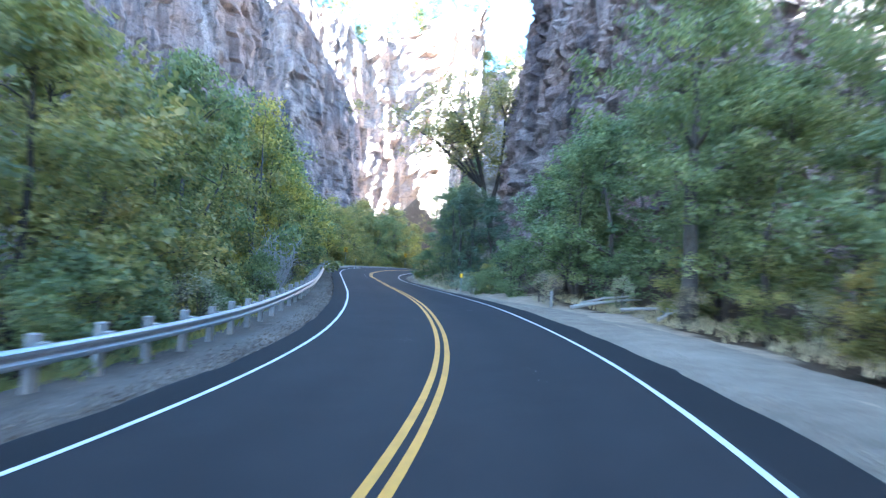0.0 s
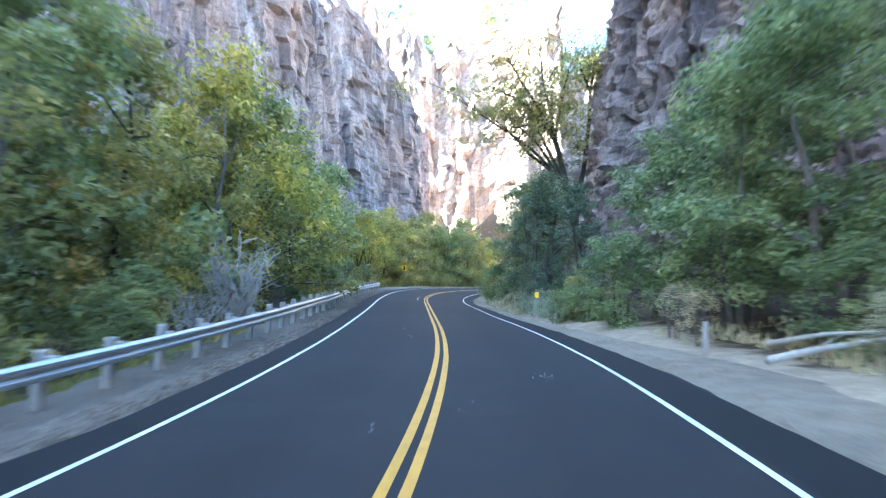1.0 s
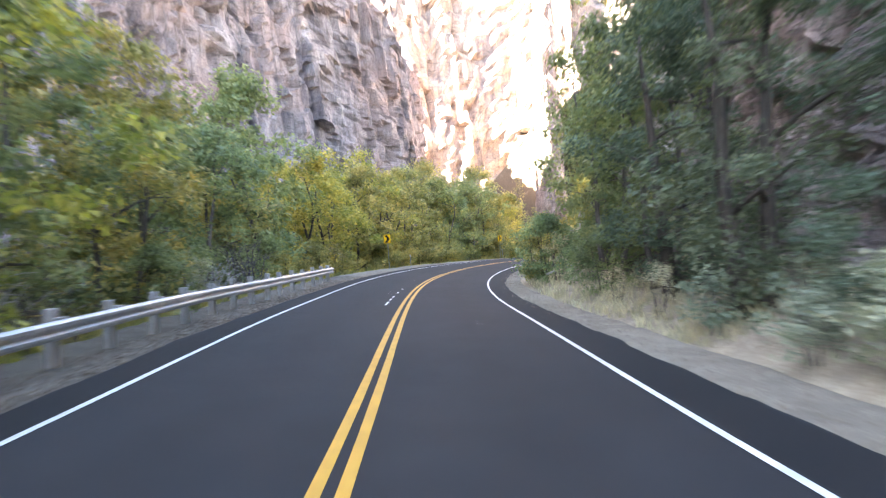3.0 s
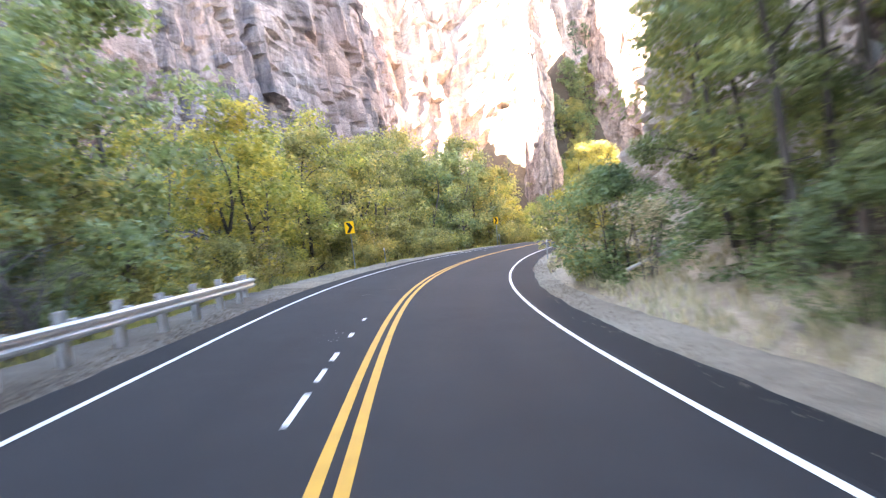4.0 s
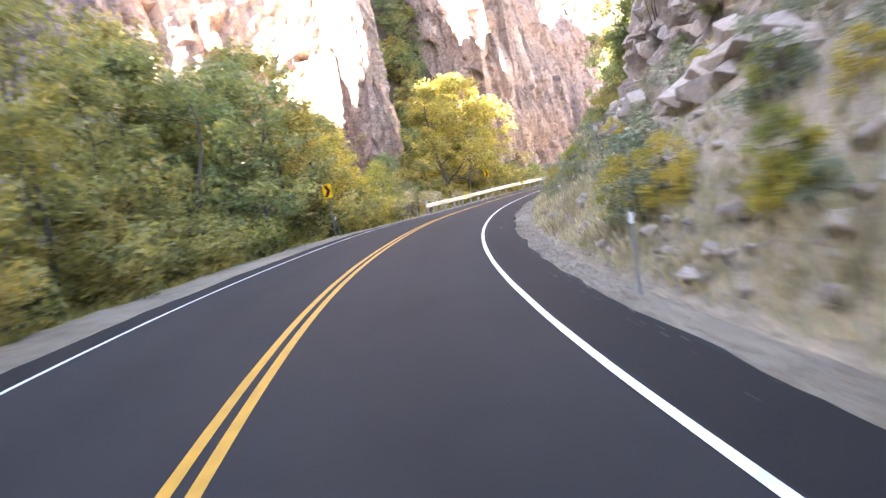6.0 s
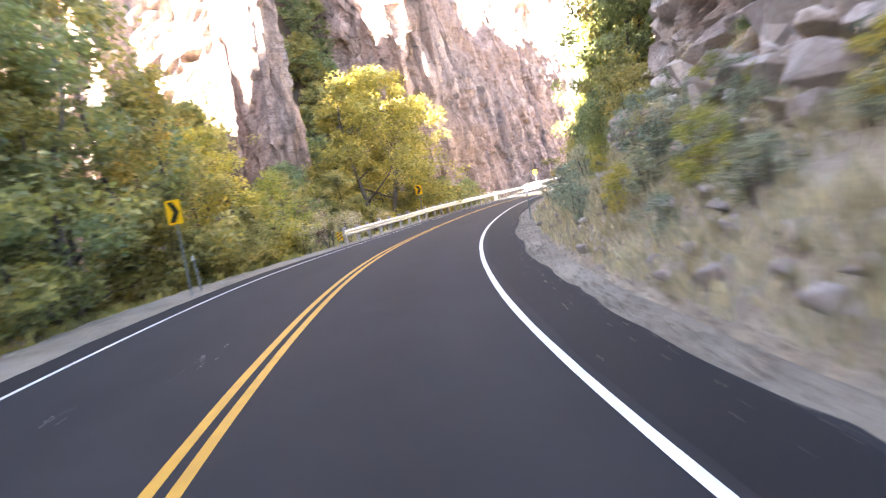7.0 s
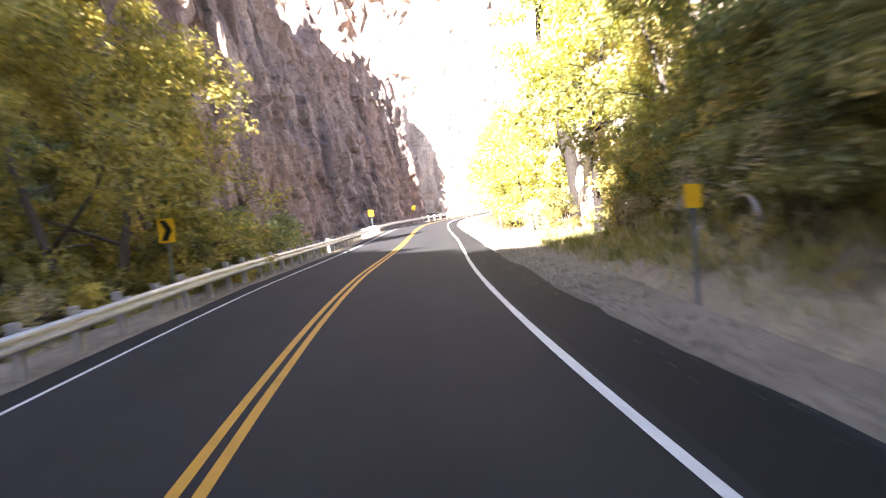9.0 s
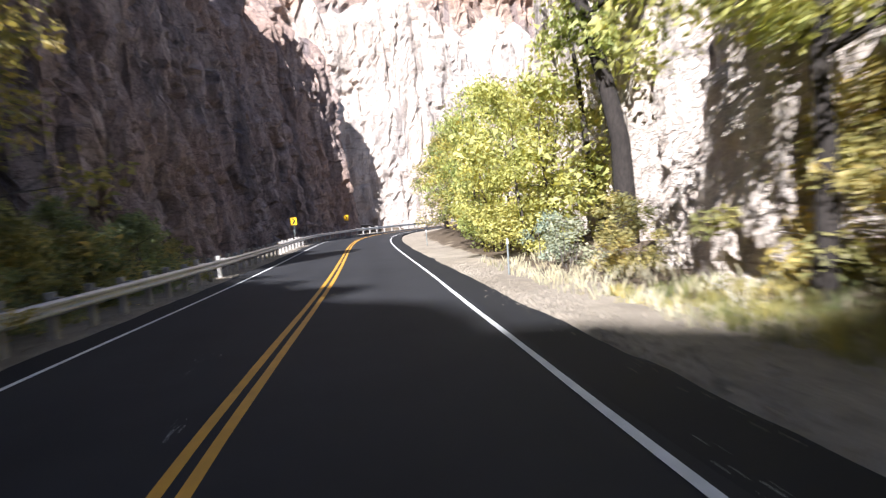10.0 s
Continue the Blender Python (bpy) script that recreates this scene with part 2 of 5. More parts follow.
    c2 = blend(nt, 0.55, c2, ramp(nt, speck, [(0.3, (.18, .18, .18)), (0.5, (.5, .5, .5)), (0.7, (.82, .82, .82))]), "OVERLAY")
    nt.links.new(c2, b.inputs["Base Color"])
    h = blend(nt, 0.35, f_fine, both)
    h = blend(nt, 0.4, h, f_tall)
    relief(nt, b, h, 0.9, 0.35)
    return m


def mat_stone():
    """Pale broken stone, each piece of its own tone, with lichen and dusty tops."""
    m, nt, b = material("pale_broken_stone")
    v = place(nt)
    f1, f2 = grain(nt, v, 9, 6, 0.7), grain(nt, v, 2.2, 4, 0.6)
    c = ramp(nt, f1, [(0.3, (.29, .25, .22)), (0.5, (.44, .385, .34)), (0.7, (.58, .52, .465))])
    c = blend(nt, ramp(nt, f2, [(0.48, (0, 0, 0)), (0.66, (.6, .6, .6))]), c, (.42, .345, .29))
    obi = nt.nodes.new("ShaderNodeObjectInfo")
    c = blend(nt, 1.0, c, ramp(nt, obi.outputs["Random"], [(0, (.78, .76, .76)), (0.5, (1, .99, .97)), (1, (1.16, 1.12, 1.06))]), "MULTIPLY")
    nt.links.new(c, b.inputs["Base Color"])
    b.inputs["Roughness"].default_value = 0.9
    b.inputs["Specular IOR Level"].default_value = 0.2
    relief(nt, b, f1, 0.6, 0.04)
    return m


def mat_leaf(name, cols, gloss=0.45, through_light=0.46):
    m, nt, b = material(name)
    geo = nt.nodes.new("ShaderNodeNewGeometry")
    obi = nt.nodes.new("ShaderNodeObjectInfo")
    n = len(cols)
    clump = grain(nt, place(nt), 0.75, 3, 0.6, 0.4)
    c = ramp(nt, clump, [(0.32 + 0.36 * i / max(1, n - 1), col) for i, col in enumerate(cols)])
    c = blend(nt, 1.0, c, ramp(nt, geo.outputs["Random Per Island"], [(0, (.68, .72, .7)), (0.5, (.98, 1, .98)), (1, (1.3, 1.24, 1.15))]), "MULTIPLY")
    c = blend(nt, 1.0, c, ramp(nt, obi.outputs["Random"], [(0, (.80, .92, .9)), (0.5, (1, 1, 1)), (1, (1.10, 1.05, .92))]), "MULTIPLY")
    nt.links.new(c, b.inputs["Base Color"])
    b.inputs["Roughness"].default_value = gloss
    b.inputs["Specular IOR Level"].default_value = 0.3
    tr = nt.nodes.new("ShaderNodeBsdfTranslucent")
    nt.links.new(blend(nt, 1.0, c, (1.22, 1.22, .75), "MULTIPLY"), tr.inputs["Color"])
    mx = nt.nodes.new("ShaderNodeMixShader")
    mx.inputs[0].default_value = through_light
    nt.links.new(b.outputs[0], mx.inputs[1])
    nt.links.new(tr.outputs[0], mx.inputs[2])
    nt.links.new(mx.outputs[0], nt.nodes["Material Output"].inputs["Surface"])
    return m


def mat_bark(name, a, c2):
    m, nt, b = material(name)
    f = grain(nt, place(nt, (1, 1, 0.25)), 14, 5, 0.7)
    nt.links.new(ramp(nt, f, [(0.3, a), (0.7, c2)]), b.inputs["Base Color"])
    b.inputs["Roughness"].default_value = 0.95
    relief(nt, b, f, 0.8, 0.03)
    return m


def mat_plain(name, col, rough=0.5, metal=0.0, wear=0.25, scale=9):
    m, nt, b = material(name)
    f, g = grain(nt, place(nt), scale, 5, 0.65), grain(nt, place(nt), scale * 9, 3)
    c = blend(nt, ramp(nt, f, [(0.4, (0, 0, 0)), (0.75, (wear, wear, wear))]), col, tuple(x * 0.45 for x in col))
    nt.links.new(c, b.inputs["Base Color"])
    b.inputs["Roughness"].default_value, b.inputs["Metallic"].default_value = rough, metal
    relief(nt, b, g, 0.08, 0.005)
    return m


ASPHALT = mat_asphalt()
ASPHALT_EDGE = mat_asphalt("shoulder_asphalt", 0.62)
WHITE_PAINT = mat_paint("white_road_paint", (.72, .72, .70))
YELLOW_PAINT = mat_paint("yellow_road_paint", (.60, .305, .022))
GRAVEL = mat_soil("gravel", (.13, .105, .08), (.295, .25, .195), (.44, .385, .315), 26)
LITTER_GRAVEL = mat_soil("gravel_with_leaf_litter", (.065, .052, .042), (.165, .138, .112), (.30, .265, .225), 24)
ROCK_RED = mat_rock("reddish_cliff_rock", (.49, .385, .335), (.325, .245, .215), (.10, .082, .08), (.41, .28, .22), 1.0, 0.6)
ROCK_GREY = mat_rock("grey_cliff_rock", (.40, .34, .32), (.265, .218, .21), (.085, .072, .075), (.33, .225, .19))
# base colour raised so that walls in the sun burn out to white
ROCK_SUNLIT = mat_rock("sunlit_toned_cliff_rock", (.72, .63, .55), (.61, .52, .45), (.33, .285, .255), (.63, .51, .42), 1.0, 0.3, 0.4)
ROCK_FAR = mat_rock("pinkish_far_cliff_rock", (.52, .42, .355), (.37, .29, .245), (.12, .10, .098), (.45, .30, .22), 0.8, 0.6)
ROCK_TALUS = mat_rock("pale_grey_talus_rock", (.72, .645, .585), (.60, .53, .475), (.36, .315, .28), (.56, .455, .38), 1.6, 0.04, 0.2)
STONE = mat_stone()
GROUND = mat_ground()
LITTER = mat_soil("leaf_litter", (.045, .032, .022), (.11, .08, .055), (.20, .15, .10), 22)
LEAF_GREEN = mat_leaf("green_leaves", [(0.145, 0.182, 0.105), (0.205, 0.246, 0.138), (0.275, 0.312, 0.172), (0.368, 0.382, 0.208)])
LEAF_MIXED = mat_leaf("turning_leaves", [(0.165, 0.178, 0.086), (0.287, 0.270, 0.120), (0.425, 0.360, 0.150), (0.585, 0.455, 0.185)])
LEAF_YELLOW = mat_leaf("yellow_leaves", [(0.202, 0.222, 0.079), (0.367, 0.34, 0.102), (0.55, 0.447, 0.123), (0.685, 0.526, 0.145)])
LEAF_GOLD = mat_leaf("gold_leaves", [(.18, .182, .07), (.29, .262, .09), (.42, .352, .105), (.58, .48, .15)])
LEAF_LIME = mat_leaf("lime_green_leaves", [(.25, .275, .095), (.39, .40, .15), (.53, .51, .20), (.65, .61, .27)])
LEAF_DARK = mat_leaf("dark_needles", [(0.075, 0.102, 0.070), (0.122, 0.150, 0.104), (0.182, 0.208, 0.150)], 0.6, 0.25)
LEAF_SAGE = mat_leaf("sage_leaves", [(0.208, 0.240, 0.182), (0.312, 0.332, 0.260), (0.429, 0.429, 0.325)], 0.8, 0.25)
LEAF_DRY = mat_leaf("dry_leaves", [(.36, .295, .205), (.54, .46, .335), (.68, .605, .475)], 0.9, 0.3)
BARK = mat_bark("grey_bark", (.06, .05, .042), (.19, .165, .145))
BARK_DARK = mat_bark("dark_bark", (.030, .024, .020), (.10, .082, .068))
# dark bark taken nearly to black, with the shade put into its colour
BARK_SHADED = mat_bark("shade_darkened_bark", (.014, .011, .010), (.05, .04, .034))
BARK_PALE = mat_bark("bleached_wood", (.30, .28, .26), (.60, .57, .53))
STEEL = mat_plain("galvanised_steel", (.52, .53, .54), 0.42, 0.75, 0.5, 5)
POST_WOOD = mat_bark("weathered_post_wood", (.26, .24, .22), (.50, .47, .44))
SIGN_YELLOW = mat_plain("yellow_sign_sheet", (.95, .55, .012), 0.4, 0.0, 0.12)
SIGN_BLACK = mat_plain("black_sign_sheet", (.012, .012, .012), 0.45, 0.0, 0.1)
SIGN_WHITE = mat_plain("white_reflector_sheet", (.78, .79, .80), 0.4, 0.0, 0.12)
POST_STEEL = mat_plain("grey_sign_post_steel", (.30, .33, .33), 0.5, 0.5, 0.4)


# ---- mesh builders ----
def mesh_of(name, verts, faces, mat, smooth=False):
    me = bpy.data.meshes.new(name)
    me.from_pydata([tuple(v) for v in verts], [], [tuple(f) for f in faces])
    me.materials.append(mat)
    if smooth:
        me.polygons.foreach_set("use_smooth", [True] * len(me.polygons))
    me.update()
    return me


def part(name, mesh, parent, label="", m=None):
    ob = new(name, mesh)
    ob.parent = parent
    if m is not None:
        ob.matrix_basis = m
    if label:
        ob["label"] = label
    return ob


def from_bm(name, bm, mat, smooth=False):
    me = bpy.data.meshes.new(name)
    bm.normal_update()
    bm.to_mesh(me)
    bm.free()
    me.materials.append(mat)
    if smooth:
        me.polygons.foreach_set("use_smooth", [True] * len(me.polygons))
    return me


def box_mesh(name, sx, sy, sz, mat, bevel=0.006, base=True):
    bm = bmesh.new()
    bmesh.ops.create_cube(bm, size=1.0)
    for v in bm.verts:
        v.co = Vector((v.co.x * sx, v.co.y * sy, (v.co.z + (0.5 if base else 0)) * sz))
    bmesh.ops.bevel(bm, geom=list(bm.edges), offset=bevel, segments=1, affect="EDGES")
    return from_bm(name, bm, mat)


def tube(verts, faces, pts, radii, n=7):
    """Adds a tapered tube along pts to the lists."""
    base = len(verts)
    for i, (p, r) in enumerate(zip(pts, radii)):
        d = (pts[min(i + 1, len(pts) - 1)] - pts[max(i - 1, 0)]).normalized()
        a = d.cross(Vector((0.31, 0.94, 0.11))).normalized()
        b = d.cross(a)
        for k in range(n):
            w = 2 * math.pi * k / n
            verts.append(p + (a * math.cos(w) + b * math.sin(w)) * r)
    for i in range(len(pts) - 1):
        for k in range(n):
            q = base + i * n
            faces.append((q + k, q + (k + 1) % n, q + n + (k + 1) % n, q + n + k))
    faces.append(tuple(base + (len(pts) - 1) * n + k for k in range(n)))
    faces.append(tuple(base + n - 1 - k for k in range(n)))


def strip(name, s0, s1, o0, o1, up, mat, step=1.0, skirt=0.0, wob=0.0, cols=1, seed=0, shift=None):
    """A band of the road between two offsets, following its plan."""
    ss = np.arange(s0, s1 + 0.01, step)
    verts, faces = [], []
    n = cols + 1 + (2 if skirt else 0)
    for s in ss:
        e0, e1 = o0, o1
        if shift:
            e0, e1 = e0 + shift(s), e1 + shift(s)
        if wob:
            e0 += wob * noise.noise((s * 0.45, seed, 1.3)) + wob * 0.4 * noise.noise((s * 2.3, seed, 5.3))
            e1 += wob * noise.noise((s * 0.45, seed, 7.7)) + wob * 0.4 * noise.noise((s * 2.3, seed, 9.1))
        row = [along(s, e0 + (e1 - e0) * k / cols, up) for k in range(cols + 1)]
        if skirt:
            row = [along(s, e0 - 0.05, up - skirt)] + row + [along(s, e1 + 0.05, up - skirt)]
        verts += row
    for i in range(len(ss) - 1):
        for k in range(n - 1):
            a = i * n + k
            faces.append((a, a + 1, a + n + 1, a + n))
    return mesh_of(name, verts, faces, mat)

# ---- road ----
def centre_shift(s):
    """The yellow pair strays a little from the middle round the bends."""
    return float(np.interp(s, [30, 42, 68, 85, 92, 112, 138, 150], [0, -.05, -.05, 0, 0, .09, .10, 0]))


def edge_shift(s):
    """The white line on the inside of the second bend."""
    return float(np.interp(s, [98, 110, 148, 165], [0, -.05, -.05, 0]))


def road_mesh():
    """The asphalt, which knows how far across the road each place lies."""
    me = strip("road", -75, 318, -LANE_LEFT - 0.80, LANE + 0.95, 0.0, ASPHALT, 0.5, 0.12, 0.16, 24, 3)
    row = np.concatenate([[-LANE_LEFT - 0.85], np.linspace(-LANE_LEFT - 0.80, LANE + 0.95, 25), [LANE + 1.0]])
    me.attributes.new("across", "FLOAT", "POINT").data.foreach_set("value", np.tile(row, len(me.vertices) // 27).astype(np.float32))
    return me


road = tagged(new("road", road_mesh()), "dark grey asphalt two-lane road with fresh lines", "road", kind="structure")
part("shoulder", strip("shoulder", -75, 318, LANE + 0.11, LANE + 0.93, 0.003, ASPHALT_EDGE, 0.5, 0.0, 0.07, 1, 15), road, "darker asphalt shoulder")
part("shoulder", strip("shoulder", -75, 318, -LANE_LEFT - 0.78, -LANE_LEFT - 0.10, 0.003, ASPHALT_EDGE, 0.5, 0.0, 0.07, 1, 16), road, "darker asphalt shoulder")
part("edge_line", strip("edge_line", -75, 318, LANE - 0.047, LANE + 0.047, 0.008, WHITE_PAINT, 0.5, 0.0, 0.008, 1, 11, edge_shift), road, "white edge line")
part("edge_line", strip("edge_line", -75, 318, -LANE_LEFT - 0.05, -LANE_LEFT + 0.05, 0.008, WHITE_PAINT, 0.5, 0.0, 0.008, 1, 12), road, "white edge line")
part("centre_line", strip("centre_line", -75, 318, -0.165, -0.05, 0.005, YELLOW_PAINT, 0.5, 0.0, 0.006, 1, 13, centre_shift), road, "yellow centre line")
part("centre_line", strip("centre_line", -75, 318, 0.05, 0.165, 0.005, YELLOW_PAINT, 0.5, 0.0, 0.006, 1, 14, centre_shift), road, "yellow centre line")


# ---- ground, verges ----
def ground():
    xs = np.concatenate([[-3000, -1200, -500, -260], np.arange(-150, 181, 1.5), [260, 500, 1200, 3000]])
    ys = np.concatenate([[-3000, -1200, -500, -220], np.arange(-90, 301, 1.5), [380, 600, 1200, 3000]])
    gx, gy = np.meshgrid(xs, ys)
    x, y = gx.ravel(), gy.ravel()
    s, off = beside(x, y)
    z = ground_at(x, y)
    rough = np.clip((np.abs(off) - 6.5) / 4, 0, 1)
    z = z + rough * (0.35 * bumps(x, y, 2.0, 5.0, 4) + 0.8 * bumps(x, y, 8.0, 22.0, 3))
    under = np.abs(off) < 6.2
    z = np.where(under, z - 0.35 * np.clip((6.2 - np.abs(off)) / 0.8, 0, 1), z)
    n = len(xs)
    faces = [(j * n + i, j * n + i + 1, (j + 1) * n + i + 1, (j + 1) * n + i) for j in range(len(ys) - 1) for i in range(n - 1)]
    me = mesh_of("ground", np.stack([x, y, z], 1).tolist(), faces, GROUND, True)
    # leaf litter lies where trees stand, and the talus slope stays bare
    litter = np.where(off < 0, np.clip((-off - 6.8) / 1.5, 0, 1), np.clip((off - np.where(s > 100, 5.5, 7.6)) / 1.5, 0, 1) * (np.clip((80 - s) / 6, 0, 1) + np.clip((s - 131) / 6, 0, 1)))
    me.attributes.new("litter", "FLOAT", "POINT").data.foreach_set("value", (litter * 0.6).astype(np.float32))
    return me


tagged(new("ground", ground()), "dry brown earth with dead grass", "ground", kind="structure")


def verge(name, side, seed, s0, s1, mat):
    """A gravel band between the asphalt and the slope, with an uneven surface."""
    ss = np.arange(s0, s1, 0.4)
    verts, faces, n = [], [], 9
    for s in ss:
        if side > 0:
            inner, outer = LANE + 0.86, float(np.interp(s, RIGHT_S, RIGHT_TOE)) + 0.05
        else:
            inner, outer = -LANE_LEFT - 0.71, -6.9
        for k in range(n):
            f = k / (n - 1)
            o = inner + (outer - inner) * f
            p = along(s, o, -0.02)
            p.z += -0.03 + 0.045 * noise.noise((p.x * 2.2, p.y * 2.2, seed)) * (f > 0) + 0.05 * noise.noise((p.x * 0.5, p.y * 0.5, seed)) * f - (0.16 if k == n - 1 else 0) - (0.1 if k == 0 else 0)
            verts.append(p)
    for i in range(len(ss) - 1):
        for k in range(n - 1):
            a = i * n + k
            faces.append((a, a + 1, a + n + 1, a + n))
    return mesh_of(name, verts, faces, mat, True)


tagged(new("verge_right", verge("verge_right", 1, 3.1, -75, 318, GRAVEL)), "pale grey gravel road verge", "verge", kind="structure")
tagged(new("verge_left_bend", verge("verge_left_bend", -1, 6.1, 84.6, 318, GRAVEL)), "pale grey gravel road verge", "verge", kind="structure")
tagged(new("verge_left", verge("verge_left", -1, 6.1, -75, 85, LITTER_GRAVEL)), "dark gravel verge strewn with brown leaf litter", "verge", kind="structure")


# ---- cliffs ----
def jointed(u, z, seed, wide, tall):
    """Rock split into blocks: how far the block here stands out, with its face a little askew, and how near its joint is."""
    q = Vector((u / wide, z / tall, seed))
    gap, cores = noise.voronoi(q, distance_metric="CHEBYCHEV")
    c = cores[0]
    k = Vector((c.x * 37.1, c.y * 41.3, seed))
    out = noise.cell(k) + (noise.cell(k + Vector((9, 3, 1))) - 0.5) * (q.x - c.x) * 0.9 + (noise.cell(k + Vector((4, 17, 2))) - 0.5) * (q.y - c.y) * 0.6
    return out, max(0.0, 1 - (gap[1] - gap[0]) / 0.12)


def cliff(name, label, line, tops, mat, seed, cell=1.0, depth=2.2, lean=0.12, foot=-3.0, thick=14.0, size=1.0, ragged=1.0, block=(1, 1), relief=1.0, clefts=()):
    """A rock wall along a line in the plan: cracked columns, ledges and blocks, with a ragged top and a back.
    The wall's face is to the right of the line's direction."""
    pts = [Vector((*p, 0)) for p in line]
    seg = [0.0]
    for a, b in zip(pts, pts[1:]):
        seg.append(seg[-1] + (b - a).length)
    L = seg[-1]
    # clefts are given by a place near the wall, their width and depth
    cuts = []
    for cx, cy, cw, cd in clefts:
        spots = [(math.hypot(a.x + (b.x - a.x) * f / 40 - cx, a.y + (b.y - a.y) * f / 40 - cy), q + (b - a).length * f / 40) for a, b, q in zip(pts, pts[1:], seg) for f in range(41)]
        cuts.append((min(spots)[1], cw, cd))
    nu = max(8, int(L / cell))
    us = np.linspace(0, L, nu + 1)
    px, py = np.interp(us, seg, [p.x for p in pts]), np.interp(us, seg, [p.y for p in pts])
    for _ in range(3):
        px[1:-1], py[1:-1] = (px[:-2] + 2 * px[1:-1] + px[2:]) / 4, (py[:-2] + 2 * py[1:-1] + py[2:]) / 4
    tx, ty = np.gradient(px), np.gradient(py)
    ln = np.hypot(tx, ty)
    nx, ny = ty / ln, -tx / ln
    top = np.interp(us, seg, tops)
    nv = max(8, int(max(tops) / cell))
    verts, faces = [], []
    for i in range(nu + 1):
        base = float(ground_at(px[i], py[i])[0])
        base = max(-6, min(base, 25)) + foot
        t_i = top[i] * (1 + 0.10 * ragged * noise.noise((us[i] * 0.13, seed, 0.5))) + 3.0 * ragged * noise.noise((us[i] * 0.35, seed, 2.5)) + 1.6 * ragged * (noise.cell((us[i] * 0.4, seed, 0.0)) - 0.5) * 2
        for j in range(nv + 1):
            f = j / nv
            h = f * (t_i - foot)
            z = base + h
            u, zr = us[i] / size, z
            z = z / size
            wu = u + 1.1 * noise.noise((u * 0.15, z * 0.11, seed + 3)) + 0.5 * noise.noise((u * 0.5, z * 0.4, seed + 5))
            wz = z + 1.3 * noise.noise((u * 0.12, z * 0.12, seed + 6)) + 0.5 * noise.noise((u * 0.6, z * 0.5, seed + 7))
            col = noise.noise((u * 0.13, z * 0.02, seed)) + 0.5 * noise.noise((u * 0.37, z * 0.03, seed + 1))
            crack = abs(noise.noise((wu * 0.33, z * 0.035, seed + 9)))
            big, joint = jointed(wu, wz, seed, 3.0 * block[0], 8.5 * block[1])
            small, seam = jointed(wu + 0.4 * big, wz, seed + 11, 1.15 * block[0], 1.9 * block[1])
            ledge = noise.noise((u * 0.03, wz * 0.22, seed + 4))
            fine = noise.fractal((u * 0.8, z * 0.7, seed + 2), 0.9, 2.0, 3)
            d = depth * (0.64 * col + 0.30 * ledge + relief * (0.34 * big + 0.15 * small - 0.12 * joint - 0.07 * seam) - 0.5 * max(0, 0.09 - crack) / 0.09 + 0.14 * fine)
            for cu, cw, cd in cuts:
                d -= cd * max(0.0, min(1.0, (cw / 2 - abs(us[i] - cu + 0.25 * noise.noise((cu, zr * 0.4, seed)))) / 0.3 + 0.5))
            z = zr
            d -= lean * h
            if f > 0.93:
                d -= (f - 0.93) * 30
            verts.append((px[i] + nx[i] * d, py[i] + ny[i] * d, z))
        # the back
        verts.append((px[i] - nx[i] * (thick + lean * t_i), py[i] - ny[i] * (thick + lean * t_i), base + t_i * 0.97 - foot * 0.0))
        verts.append((px[i] - nx[i] * (thick + lean * t_i), py[i] - ny[i] * (thick + lean * t_i), base))
    n = nv + 3
    for i in range(nu):
        for j in range(n - 1):
            a = i * n + j
            faces.append((a, a + n, a + n + 1, a + 1))
    faces.append(tuple(range(n)))
    faces.append(tuple(nu * n + j for j in reversed(range(n))))
    return tagged(new(name, mesh_of(name, verts, faces, mat)), label, "cliff", kind="structure")


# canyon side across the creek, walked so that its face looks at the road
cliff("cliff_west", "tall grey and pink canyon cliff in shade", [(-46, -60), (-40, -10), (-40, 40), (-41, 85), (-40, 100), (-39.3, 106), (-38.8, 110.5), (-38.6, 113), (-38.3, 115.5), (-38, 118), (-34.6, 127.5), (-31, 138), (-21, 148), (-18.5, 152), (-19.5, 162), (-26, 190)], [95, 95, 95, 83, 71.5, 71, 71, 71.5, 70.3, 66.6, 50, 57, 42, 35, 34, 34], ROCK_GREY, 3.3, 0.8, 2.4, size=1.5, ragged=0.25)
cliff("cliff_spur", "pink rock spur beside a brushy ravine", [(-1.0, 197), (-1.6, 178), (-1.8, 162), (-1.5, 154.5), (-0.2, 152), (1.8, 152.4), (3.0, 155), (3.8, 165), (4.2, 180), (4.6, 198)], [47, 42, 38, 38, 37, 36, 34, 35, 42, 47], ROCK_RED, 7.1, 0.45, 1.0, 0.03, thick=0.3, size=0.8)
cliff("cliff_north", "tall reddish cliff wall beyond the guard rail", [(12, 198), (15, 186), (19.5, 178.5), (25, 180), (30.5, 186.5), (35, 194), (42, 202), (50, 210), (60, 219), (68, 225), (75, 229), (82, 242)], [36, 37, 38, 38, 40, 40, 38, 36, 34, 33, 32, 32], ROCK_RED, 12.7, 0.5, 1.7, 0.13, thick=4, size=0.8)
# this wall's paleness adds to the sunlight on it
cliff("cliff_bend", "sunlit cliff round the bend, coloured paler to burn out", [(76, 240), (92, 236), (112, 233), (140, 231), (175, 228)], [44, 44, 42, 40, 40], ROCK_SUNLIT, 17.7, 0.7, 1.5, 0.1, size=1.7)
